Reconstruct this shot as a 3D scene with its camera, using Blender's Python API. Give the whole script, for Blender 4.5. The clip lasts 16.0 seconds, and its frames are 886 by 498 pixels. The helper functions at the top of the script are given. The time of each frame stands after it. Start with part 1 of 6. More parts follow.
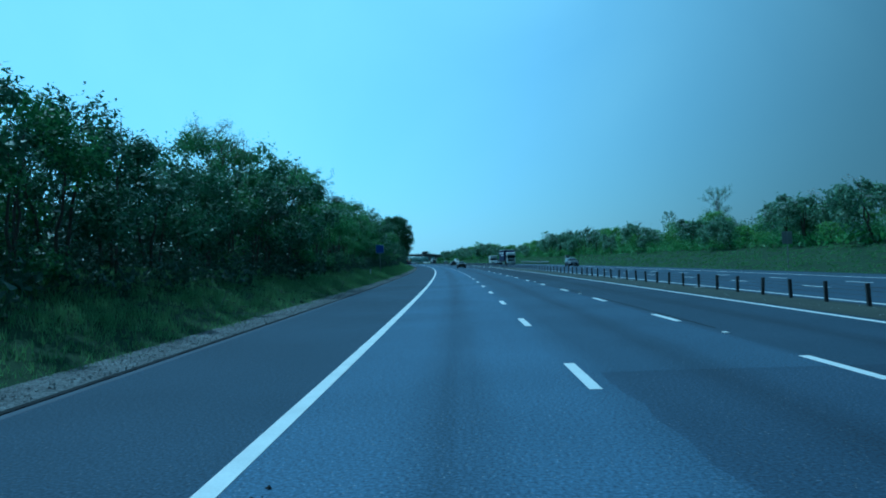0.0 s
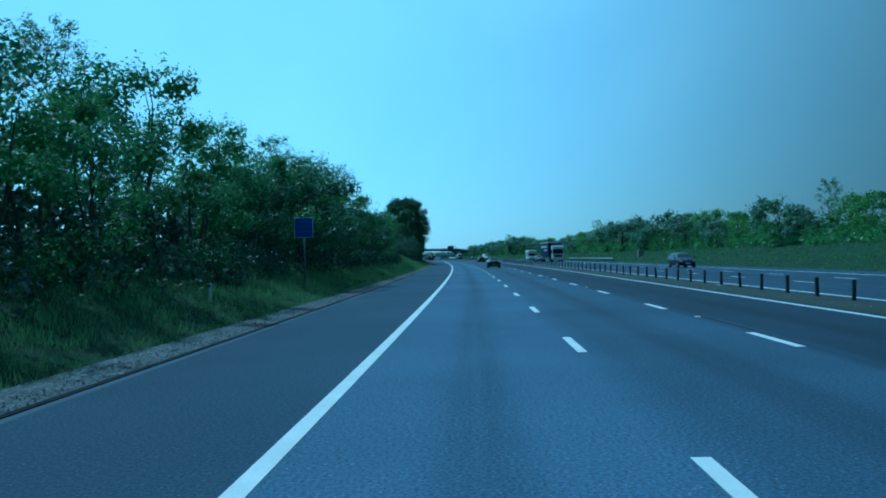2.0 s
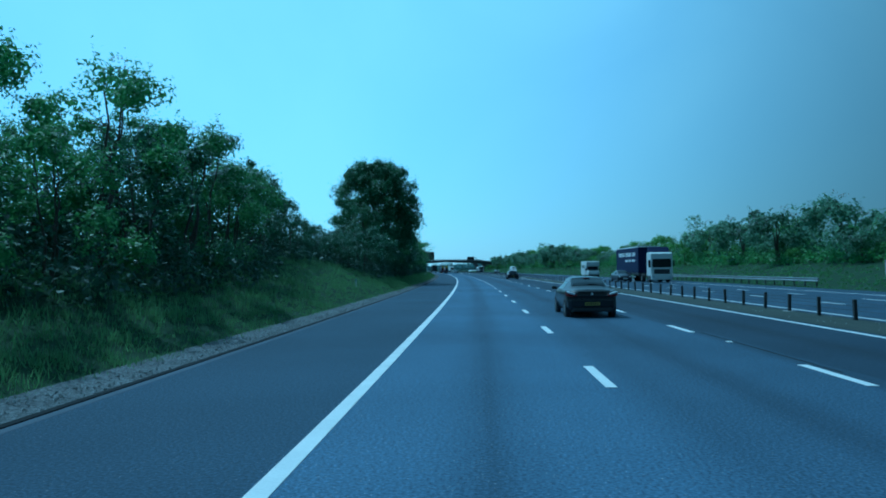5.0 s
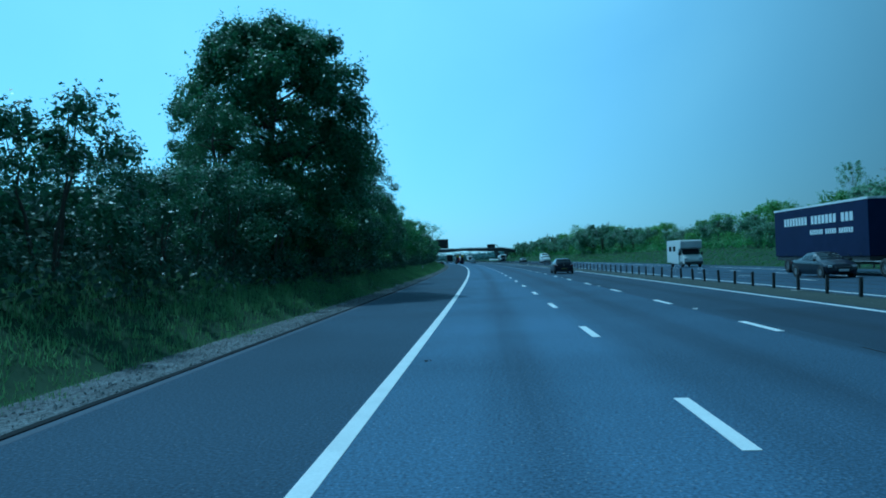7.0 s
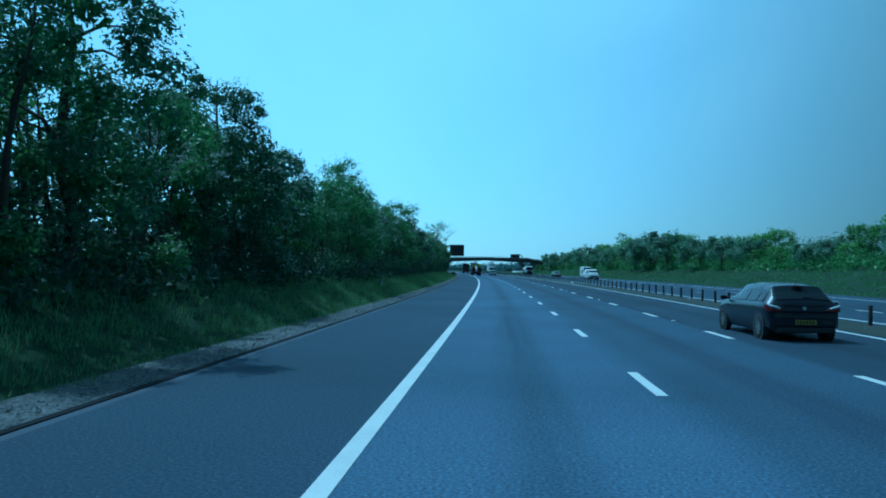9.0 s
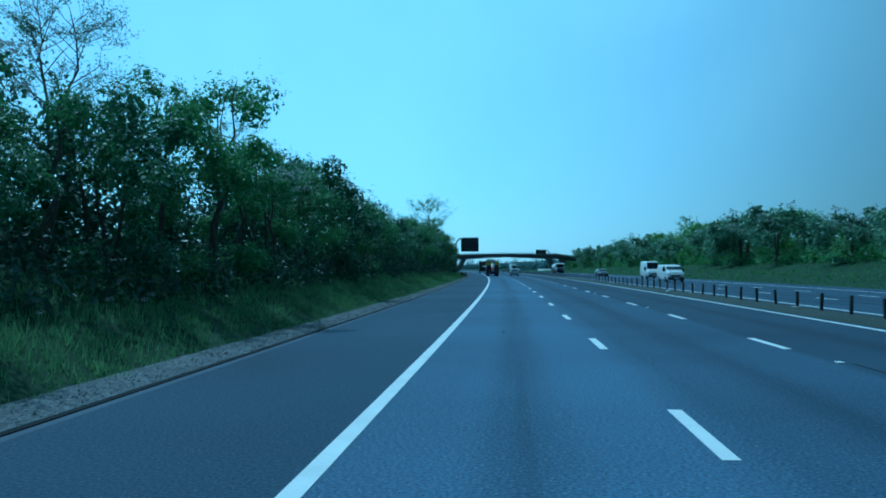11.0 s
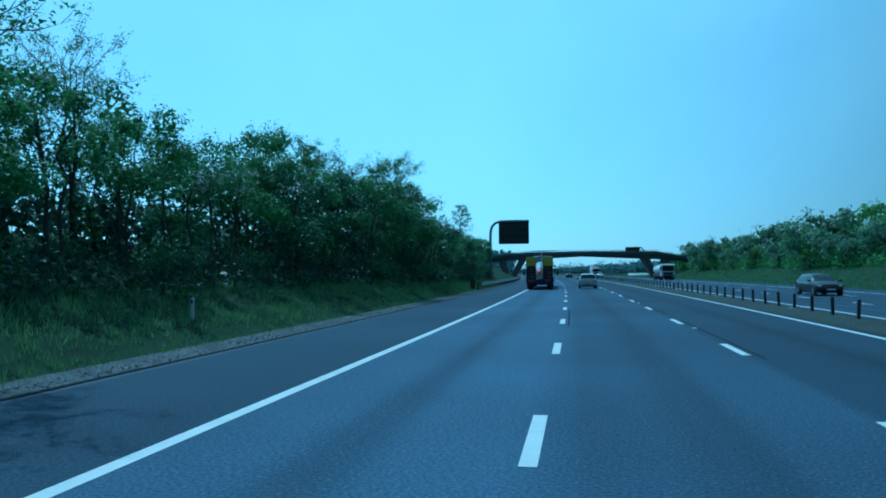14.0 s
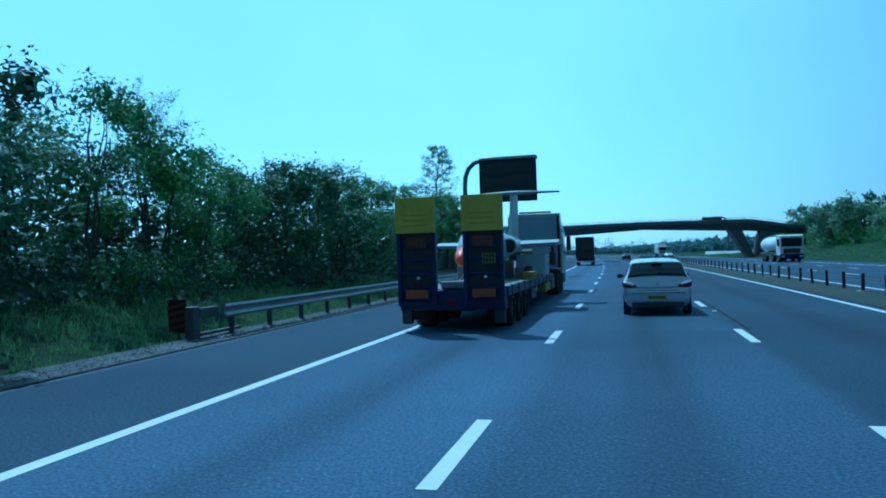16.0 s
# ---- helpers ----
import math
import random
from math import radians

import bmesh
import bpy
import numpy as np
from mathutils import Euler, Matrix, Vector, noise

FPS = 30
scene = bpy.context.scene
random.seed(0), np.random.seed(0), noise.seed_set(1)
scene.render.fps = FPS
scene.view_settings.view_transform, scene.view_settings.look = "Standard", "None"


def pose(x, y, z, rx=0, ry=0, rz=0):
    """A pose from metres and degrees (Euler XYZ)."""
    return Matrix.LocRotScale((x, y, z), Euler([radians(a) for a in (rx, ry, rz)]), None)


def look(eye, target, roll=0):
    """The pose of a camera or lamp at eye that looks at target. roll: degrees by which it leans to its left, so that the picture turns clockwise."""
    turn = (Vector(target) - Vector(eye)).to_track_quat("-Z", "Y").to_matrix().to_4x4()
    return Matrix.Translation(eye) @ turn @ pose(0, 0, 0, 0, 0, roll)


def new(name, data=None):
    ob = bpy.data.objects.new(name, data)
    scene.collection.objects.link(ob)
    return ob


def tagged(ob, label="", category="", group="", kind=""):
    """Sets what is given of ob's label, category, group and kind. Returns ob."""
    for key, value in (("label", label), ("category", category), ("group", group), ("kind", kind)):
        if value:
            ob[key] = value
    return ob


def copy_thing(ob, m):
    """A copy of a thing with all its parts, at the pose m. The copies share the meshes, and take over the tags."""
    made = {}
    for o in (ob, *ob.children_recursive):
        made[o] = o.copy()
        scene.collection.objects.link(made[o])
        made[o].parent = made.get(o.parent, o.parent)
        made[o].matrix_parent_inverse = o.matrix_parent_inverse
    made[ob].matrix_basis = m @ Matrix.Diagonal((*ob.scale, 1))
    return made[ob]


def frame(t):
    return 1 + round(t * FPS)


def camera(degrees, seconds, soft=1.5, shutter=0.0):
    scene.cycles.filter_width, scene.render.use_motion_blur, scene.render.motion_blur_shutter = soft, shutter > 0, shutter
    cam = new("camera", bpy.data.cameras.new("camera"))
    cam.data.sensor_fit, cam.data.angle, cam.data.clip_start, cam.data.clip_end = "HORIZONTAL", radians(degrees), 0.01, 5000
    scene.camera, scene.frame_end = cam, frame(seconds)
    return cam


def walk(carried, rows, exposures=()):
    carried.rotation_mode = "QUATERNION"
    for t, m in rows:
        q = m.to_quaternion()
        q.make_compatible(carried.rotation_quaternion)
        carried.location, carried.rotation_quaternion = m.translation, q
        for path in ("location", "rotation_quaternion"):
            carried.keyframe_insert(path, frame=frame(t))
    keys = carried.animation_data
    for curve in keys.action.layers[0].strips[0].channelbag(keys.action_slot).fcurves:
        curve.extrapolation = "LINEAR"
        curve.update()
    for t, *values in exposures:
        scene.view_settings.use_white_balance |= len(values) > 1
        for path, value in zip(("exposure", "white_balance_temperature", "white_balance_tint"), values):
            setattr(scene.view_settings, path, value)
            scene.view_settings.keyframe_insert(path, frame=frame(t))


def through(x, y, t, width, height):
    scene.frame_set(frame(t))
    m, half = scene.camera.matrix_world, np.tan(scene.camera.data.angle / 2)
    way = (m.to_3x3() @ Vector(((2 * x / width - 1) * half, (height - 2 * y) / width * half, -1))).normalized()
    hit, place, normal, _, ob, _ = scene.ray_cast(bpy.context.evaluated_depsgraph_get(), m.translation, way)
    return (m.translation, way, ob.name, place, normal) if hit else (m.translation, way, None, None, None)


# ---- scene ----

# The motorway bends gently to the left on a circle of this radius. Places are given as
# s (metres along the road), x (metres to the right of the left edge line) and z.
RADIUS = 3030.0


def road(s, x, z=0.0):
    p = s / RADIUS
    return Vector((-RADIUS * (1 - math.cos(p)) + x * math.cos(p), RADIUS * math.sin(p) + x * math.sin(p), z))


def place(s, x, z=0.0, turn=0.0, size=1.0):
    """A pose on the road: y runs along the lane, x to the right; turn in degrees to the left."""
    return Matrix.Translation(road(s, x, z)) @ pose(0, 0, 0, 0, 0, math.degrees(s / RADIUS) + turn) @ Matrix.Scale(size, 4)


EXPOSURE, KELVIN, TINT = -0.74, 3800, -27.0

# ---- camera ----
# seconds, s, x, height, turn to the right, tilt up, lean to the right
DRIVE = (
    (0.0, 4.48, 1.98, 1.715, -1.43, 0.92, 1.80),
    (0.5, 17.89, 1.90, 1.742, -2.02, 1.00, 1.59),
    (1.0, 29.70, 1.86, 1.719, -2.04, 1.34, 1.00),
    (1.5, 42.47, 1.85, 1.769, -1.80, 0.56, 0.72),
    (2.0, 55.06, 1.85, 1.735, -2.70, 0.61, 1.51),
    (2.5, 67.55, 1.82, 1.728, -3.38, 0.53, 1.23),
    (3.0, 80.31, 1.83, 1.724, -3.50, 0.76, 0.92),
    (3.5, 92.41, 1.88, 1.740, -4.30, 0.12, 1.11),
    (4.0, 104.74, 1.91, 1.751, -2.95, 0.51, 1.09),
    (6.5, 165.89, 1.48, 1.763, -3.90, 2.38, -0.10),
    (7.0, 178.49, 1.49, 1.727, -3.76, 0.84, 1.98),
    (7.5, 190.38, 1.51, 1.745, -4.24, 1.71, 0.93),
    (8.0, 203.38, 1.49, 1.737, -4.42, 1.85, -0.04),
    (10.5, 264.54, 1.51, 1.755, -4.92, 1.18, -0.24),
    (11.0, 277.10, 1.73, 1.747, -5.54, 1.52, 0.41),
    (11.5, 290.30, 2.03, 1.765, -5.55, 1.47, 0.88),
    (12.0, 303.73, 2.41, 1.698, -5.76, 1.88, 0.68),
    (12.5, 317.51, 2.83, 1.727, -7.16, 1.68, -0.66),
    (13.0, 331.01, 3.28, 1.740, -9.94, 2.40, -1.01),
    (13.5, 344.72, 3.72, 1.768, -10.52, 2.00, -0.46),
    (14.0, 358.43, 4.13, 1.712, -10.53, 1.89, 0.48),
    (14.5, 372.36, 4.48, 1.720, -10.18, 0.71, 1.09),
    (15.0, 386.03, 4.78, 1.718, -11.85, 1.26, 1.83),
    (15.5, 399.73, 4.95, 1.732, -12.81, 2.30, 0.96),
    (16.0, 413.62, 5.20, 1.748, -14.24, 0.66, 1.79),
)
cam = camera(62.59, 16.0, soft=1.85)
walk(cam, [(t, place(s, x, h) @ pose(0, 0, 0, 0, 0, -yaw) @ pose(0, 0, 0, 90 + tilt) @ pose(0, 0, 0, 0, 0, -lean))
           for t, s, x, h, yaw, tilt, lean in DRIVE],
     exposures=[(0.0, EXPOSURE, KELVIN, TINT), (13.0, EXPOSURE, KELVIN, TINT), (15.5, EXPOSURE + 0.08, KELVIN, TINT + 3), (16.0, EXPOSURE + 0.22, KELVIN, TINT + 7)])

# ---- sky and sun ----
SUN_HIGH, SUN_LEFT = 57.0, 47.0   # degrees above the horizon, degrees to the left of +y
world = bpy.data.worlds.new("world")
scene.world = world
world.use_nodes = True
sky = world.node_tree.nodes.new("ShaderNodeTexSky")
sky.sky_type = "NISHITA"
sky.sun_disc = False
sky.sun_elevation, sky.sun_rotation = radians(SUN_HIGH), radians(-SUN_LEFT)
sky.air_density, sky.dust_density, sky.ozone_density = 1.0, 0.7, 3.5
back = world.node_tree.nodes["Background"]
# a thin even veil of haze over the blue
veil = world.node_tree.nodes.new("ShaderNodeMix")
veil.data_type = "RGBA"
veil.inputs["Factor"].default_value = 0.5
veil.inputs["B"].default_value = (5.2, 6.5, 7.2, 1)
# faint streaks in the veil
wisps, range_ = world.node_tree.nodes.new("ShaderNodeTexNoise"), world.node_tree.nodes.new("ShaderNodeMapRange")
wisps.inputs["Scale"].default_value, wisps.inputs["Detail"].default_value, wisps.inputs["Distortion"].default_value = 3.0, 5, 0.6
for k, v in zip(("From Min", "From Max", "To Min", "To Max"), (0.35, 0.65, 0.60, 0.78)):
    range_.inputs[k].default_value = v
world.node_tree.links.new(wisps.outputs["Fac"], range_.inputs["Value"])
world.node_tree.links.new(range_.outputs[0], veil.inputs["Factor"])
world.node_tree.links.new(sky.outputs[0], veil.inputs["A"])
# the haze is brighter on the sun's side, most of all below the sun, and deeper away from it
SUN_WAY = (-math.sin(radians(SUN_LEFT)) * math.cos(radians(SUN_HIGH)), math.cos(radians(SUN_LEFT)) * math.cos(radians(SUN_HIGH)), math.sin(radians(SUN_HIGH)))
where, towards, glow, wash = (world.node_tree.nodes.new("ShaderNode" + k) for k in ("TexCoord", "VectorMath", "MapRange", "VectorMath"))
towards.operation, wash.operation = "DOT_PRODUCT", "SCALE"
towards.inputs[1].default_value = Vector((SUN_WAY[0], SUN_WAY[1], 0.35 * SUN_WAY[2])).normalized()
glow.interpolation_type = "SMOOTHSTEP"
for k, v in zip(("From Min", "From Max", "To Min", "To Max"), (0.17, 0.85, 0.29, 1.30)):
    glow.inputs[k].default_value = v
world.node_tree.links.new(where.outputs["Generated"], towards.inputs[0])
world.node_tree.links.new(towards.outputs["Value"], glow.inputs["Value"])
world.node_tree.links.new(veil.outputs["Result"], wash.inputs[0])
world.node_tree.links.new(glow.outputs[0], wash.inputs["Scale"])
world.node_tree.links.new(wash.outputs[0], back.inputs[0])
back.inputs[1].default_value = 0.15
sun = new("sun", bpy.data.lights.new("sun", "SUN"))
sun.data.energy, sun.data.angle, sun.data.color = 3.2, radians(0.6), (1.0, 0.99, 0.97)
sun.matrix_world = look((0, 0, 100), Vector((0, 0, 100)) - Vector(SUN_WAY))

# ---- materials ----
def surface(name, dark, light, grain=8.0, rough=0.7, bump=0.1, metal=0.0, patch=0.6, own=0.0, coat=0.0, specular=0.5):
    """A surface that varies between two colours at two scales, with fine relief. own: how far single objects differ."""
    m = bpy.data.materials.new(name)
    m.use_nodes = True
    n, l = m.node_tree.nodes, m.node_tree.links
    b = n["Principled BSDF"]
    co = n.new("ShaderNodeTexCoord")
    fine, broad = n.new("ShaderNodeTexNoise"), n.new("ShaderNodeTexNoise")
    fine.inputs["Scale"].default_value, fine.inputs["Detail"].default_value = grain, 6
    broad.inputs["Scale"].default_value, broad.inputs["Detail"].default_value = patch, 3
    for t in (fine, broad):
        l.new(co.outputs["Object"], t.inputs["Vector"])
    both = n.new("ShaderNodeMath")
    both.operation = "MULTIPLY_ADD"
    l.new(fine.outputs["Fac"], both.inputs[0])
    both.inputs[1].default_value = 0.6
    half = n.new("ShaderNodeMath")
    half.operation = "MULTIPLY_ADD"
    l.new(broad.outputs["Fac"], half.inputs[0])
    half.inputs[1].default_value, half.inputs[2].default_value = 0.8, -0.2
    l.new(half.outputs[0], both.inputs[2])
    last = both.outputs[0]
    if own:
        info, add = n.new("ShaderNodeObjectInfo"), n.new("ShaderNodeMath")
        add.operation = "MULTIPLY_ADD"
        l.new(info.outputs["Random"], add.inputs[0])
        add.inputs[1].default_value = own
        l.new(last, add.inputs[2])
        last = add.outputs[0]
    mix = n.new("ShaderNodeMix")
    mix.data_type = "RGBA"
    mix.inputs["A"].default_value, mix.inputs["B"].default_value = (*dark, 1), (*light, 1)
    l.new(last, mix.inputs["Factor"])
    l.new(mix.outputs["Result"], b.inputs["Base Color"])
    b.inputs["Roughness"].default_value, b.inputs["Metallic"].default_value = rough, metal
    b.inputs["Coat Weight"].default_value = coat
    b.inputs["Specular IOR Level"].default_value = specular
    if bump:
        bp = n.new("ShaderNodeBump")
        bp.inputs["Strength"].default_value, bp.inputs["Distance"].default_value = bump, 0.02
        l.new(fine.outputs["Fac"], bp.inputs["Height"])
        l.new(bp.outputs[0], b.inputs["Normal"])
    return m


def leafy(name, dark, light, through=0.35, rough=0.6):
    """Leaves: each one has a tone of its own, and light shines through them."""
    m = bpy.data.materials.new(name)
    m.use_nodes = True
    n, l = m.node_tree.nodes, m.node_tree.links
    b, out = n["Principled BSDF"], n["Material Output"]
    geo, info = n.new("ShaderNodeNewGeometry"), n.new("ShaderNodeObjectInfo")
    add = n.new("ShaderNodeMath")
    add.operation = "MULTIPLY_ADD"
    l.new(info.outputs["Random"], add.inputs[0])
    add.inputs[1].default_value = 0.5
    half = n.new("ShaderNodeMath")
    half.operation = "MULTIPLY"
    half.inputs[1].default_value = 0.6
    l.new(geo.outputs["Random Per Island"], half.inputs[0])
    l.new(half.outputs[0], add.inputs[2])
    mix = n.new("ShaderNodeMix")
    mix.data_type = "RGBA"
    mix.inputs["A"].default_value, mix.inputs["B"].default_value = (*dark, 1), (*light, 1)
    l.new(add.outputs[0], mix.inputs["Factor"])
    l.new(mix.outputs["Result"], b.inputs["Base Color"])
    b.inputs["Roughness"].default_value, b.inputs["Specular IOR Level"].default_value = rough, 0.4
    tr, sh = n.new("ShaderNodeBsdfTranslucent"), n.new("ShaderNodeMixShader")
    l.new(mix.outputs["Result"], tr.inputs["Color"])
    sh.inputs[0].default_value = through
    l.new(b.outputs[0], sh.inputs[1])
    l.new(tr.outputs[0], sh.inputs[2])
    l.new(sh.outputs[0], out.inputs["Surface"])
    return m


def glass(name, tint=(0.02, 0.025, 0.03)):
    m = bpy.data.materials.new(name)
    m.use_nodes = True
    b = m.node_tree.nodes["Principled BSDF"]
    b.inputs["Base Color"].default_value = (*tint, 1)
    b.inputs["Roughness"].default_value, b.inputs["Specular IOR Level"].default_value = 0.05, 0.22
    return m




def asphalt(name, dark, light):
    """Road surface: coarse grain, broad patches, and a dark oily band along the middle of each lane."""
    m = surface(name, dark, light, grain=26, rough=0.88, bump=0.1, patch=0.16, specular=0.25)
    n, l = m.node_tree.nodes, m.node_tree.links
    b = n["Principled BSDF"]
    base = b.inputs["Base Color"].links[0].from_socket
    uv, sep = n.new("ShaderNodeUVMap"), n.new("ShaderNodeSeparateXYZ")
    uv.uv_map = "lane"
    l.new(uv.outputs[0], sep.inputs[0])
    total = None
    for centre in (1.85, 5.55, 9.5):
        off, dist, fall = n.new("ShaderNodeMath"), n.new("ShaderNodeMath"), n.new("ShaderNodeMapRange")
        off.operation, dist.operation = "SUBTRACT", "ABSOLUTE"
        off.inputs[1].default_value = centre
        l.new(sep.outputs[0], off.inputs[0])
        l.new(off.outputs[0], dist.inputs[0])
        fall.interpolation_type = "SMOOTHSTEP"
        for k, v in zip(("From Min", "From Max", "To Min", "To Max"), (0.0, 0.75, 1.0, 0.0)):
            fall.inputs[k].default_value = v
        l.new(dist.outputs[0], fall.inputs["Value"])
        if total is None:
            total = fall.outputs[0]
        else:
            add = n.new("ShaderNodeMath")
            l.new(total, add.inputs[0])
            l.new(fall.outputs[0], add.inputs[1])
            total = add.outputs[0]
    # long streaks along the lane and single pale stones
    streak, squash = n.new("ShaderNodeTexNoise"), n.new("ShaderNodeMapping")
    squash.inputs["Scale"].default_value = (3.0, 0.05, 1.0)
    l.new(uv.outputs[0], squash.inputs["Vector"])
    l.new(squash.outputs[0], streak.inputs["Vector"])
    streak.inputs["Scale"].default_value, streak.inputs["Detail"].default_value = 1.0, 4
    speck, thin = n.new("ShaderNodeTexVoronoi"), n.new("ShaderNodeMapRange")
    speck.inputs["Scale"].default_value = 14.0
    co = n.new("ShaderNodeTexCoord")
    l.new(co.outputs["Object"], speck.inputs["Vector"])
    for k, v in zip(("From Min", "From Max", "To Min", "To Max"), (0.02, 0.16, 1.0, 0.0)):
        thin.inputs[k].default_value = v
    l.new(speck.outputs["Distance"], thin.inputs["Value"])
    amount = n.new("ShaderNodeMath")
    amount.operation = "MULTIPLY"
    l.new(total, amount.inputs[0])
    l.new(streak.outputs["Fac"], amount.inputs[1])
    oil = n.new("ShaderNodeMix")
    oil.data_type, oil.blend_type = "RGBA", "MULTIPLY"
    l.new(amount.outputs[0], oil.inputs["Factor"])
    l.new(base, oil.inputs["A"])
    oil.inputs["B"].default_value = (0.45, 0.45, 0.46, 1)
    pale = n.new("ShaderNodeMix")
    pale.data_type = "RGBA"
    weak = n.new("ShaderNodeMath")
    weak.operation = "MULTIPLY"
    weak.inputs[1].default_value = 0.7
    l.new(thin.outputs[0], weak.inputs[0])
    l.new(weak.outputs[0], pale.inputs["Factor"])
    l.new(oil.outputs["Result"], pale.inputs["A"])
    pale.inputs["B"].default_value = (0.2, 0.2, 0.2, 1)
    # coarse grain of the chippings
    grain, span, coarse = n.new("ShaderNodeTexNoise"), n.new("ShaderNodeMapRange"), n.new("ShaderNodeMix")
    grain.inputs["Scale"].default_value, grain.inputs["Detail"].default_value, grain.inputs["Roughness"].default_value = 26.0, 6, 0.8
    l.new(co.outputs["Object"], grain.inputs["Vector"])
    for k, v in zip(("From Min", "From Max", "To Min", "To Max"), (0.3, 0.7, 0.3, 1.8)):
        span.inputs[k].default_value = v
    l.new(grain.outputs["Fac"], span.inputs["Value"])
    coarse.data_type, coarse.blend_type = "RGBA", "MULTIPLY"
    coarse.inputs["Factor"].default_value = 1.0
    l.new(pale.outputs["Result"], coarse.inputs["A"])
    l.new(span.outputs[0], coarse.inputs["B"])
    # shoulder, outer lanes, opposite carriageway darker: partly older surface, partly lens falloff painted in
    last = coarse.outputs["Result"]
    for k0, k1, a, z in ((-0.15, 0.15, 0.92, 1.82), (3.4, 4.2, 1.0, 0.67), (7.3, 7.6, 1.0, 0.62), (11.0, 13.0, 1.0, 1.2)):
        side, tone = n.new("ShaderNodeMapRange"), n.new("ShaderNodeMix")
        for k, v in zip(("From Min", "From Max", "To Min", "To Max"), (k0, k1, a, z)):
            side.inputs[k].default_value = v
        l.new(sep.outputs[0], side.inputs["Value"])
        tone.data_type, tone.blend_type = "RGBA", "MULTIPLY"
        tone.inputs["Factor"].default_value = 1.0
        l.new(last, tone.inputs["A"])
        l.new(side.outputs[0], tone.inputs["B"])
        last = tone.outputs["Result"]
    l.new(last, b.inputs["Base Color"])
    return m


def pebbled(name, dark, light, scale):
    """Loose stones: each cell has a tone of its own, and the joints lie deeper."""
    m = surface(name, dark, light, grain=60, rough=0.9, bump=0.0, patch=1.0, specular=0.2)
    n, l = m.node_tree.nodes, m.node_tree.links
    b, co, cell = n["Principled BSDF"], n.new("ShaderNodeTexCoord"), n.new("ShaderNodeTexVoronoi")
    cell.inputs["Scale"].default_value = scale
    l.new(co.outputs["Object"], cell.inputs["Vector"])
    base = b.inputs["Base Color"].links[0].from_socket
    tone, grey, bump = n.new("ShaderNodeMix"), n.new("ShaderNodeRGBToBW"), n.new("ShaderNodeBump")
    l.new(cell.outputs["Color"], grey.inputs[0])
    tone.data_type, tone.blend_type = "RGBA", "MULTIPLY"
    tone.inputs["Factor"].default_value = 0.85
    l.new(base, tone.inputs["A"])
    l.new(grey.outputs[0], tone.inputs["B"])
    l.new(tone.outputs["Result"], b.inputs["Base Color"])
    bump.invert = True
    bump.inputs["Strength"].default_value, bump.inputs["Distance"].default_value = 1.0, 0.03
    l.new(cell.outputs["Distance"], bump.inputs["Height"])
    l.new(bump.outputs[0], b.inputs["Normal"])
    return m


ASPHALT = asphalt("asphalt", (0.018, 0.028, 0.047), (0.069, 0.095, 0.148))
ASPHALT_DARK = asphalt("asphalt_dark", (0.013, 0.020, 0.036), (0.052, 0.071, 0.113))
ASPHALT_MID = asphalt("asphalt_mid", (0.017, 0.026, 0.045), (0.066, 0.091, 0.142))
ASPHALT_PALE = surface("asphalt_pale", (0.026, 0.034, 0.054), (0.078, 0.096, 0.150), grain=14, rough=0.8, bump=0.3, patch=0.3)
TAR = surface("tar_joint", (0.010, 0.011, 0.013), (0.032, 0.034, 0.038), grain=20, rough=0.95, specular=0.1)
PAINT = surface("road_paint", (0.50, 0.50, 0.50), (0.86, 0.85, 0.84), grain=30, rough=0.6, bump=0.1, patch=1.5)
GRAVEL = pebbled("gravel", (0.04, 0.045, 0.055), (0.40, 0.41, 0.43), 22.0)
STONE = surface("stone", (0.07, 0.072, 0.08), (0.40, 0.41, 0.42), grain=12, rough=0.9, bump=0.3, patch=5, own=0.2)
SOIL = surface("soil", (0.014, 0.018, 0.014), (0.048, 0.054, 0.040), grain=7, rough=0.95, bump=0.6, patch=0.5)
GRASS_GROUND = surface("grass_ground", (0.018, 0.030, 0.018), (0.055, 0.082, 0.042), grain=9, rough=0.95, bump=0.8, patch=0.35, specular=0.08)
CONCRETE = surface("concrete", (0.22, 0.22, 0.21), (0.42, 0.41, 0.39), grain=6, rough=0.85, bump=0.25, patch=0.4)
BARK = surface("bark", (0.035, 0.03, 0.024), (0.14, 0.12, 0.10), grain=10, rough=0.95, bump=0.8, patch=2)
LEAF = leafy("leaf", (0.054, 0.112, 0.043), (0.22, 0.375, 0.115), 0.40, 0.45)
LEAF_DARK = leafy("leaf_dark", (0.043, 0.091, 0.050), (0.172, 0.29, 0.118), 0.37, 0.42)
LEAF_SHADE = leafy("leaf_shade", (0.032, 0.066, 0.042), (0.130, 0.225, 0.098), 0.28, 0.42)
LEAF_FRESH = leafy("leaf_fresh", (0.088, 0.168, 0.042), (0.28, 0.44, 0.112), 0.42, 0.45)
LEAF_GREY = leafy("leaf_grey", (0.098, 0.160, 0.095), (0.245, 0.35, 0.21), 0.42, 0.5)
# darkened leaves: the shade inside and under the belt, put into the colour
LEAF_HOLLOW_SHADE = leafy("leaf_hollow_shade", (0.031, 0.056, 0.040), (0.080, 0.130, 0.078), 0.25, 0.5)
# far leaves painted paler and bluer in place of haze in the air
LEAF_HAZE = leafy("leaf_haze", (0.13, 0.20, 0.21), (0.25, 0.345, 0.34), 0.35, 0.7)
BLOSSOM = leafy("blossom", (0.26, 0.27, 0.26), (0.52, 0.53, 0.52), 0.35)
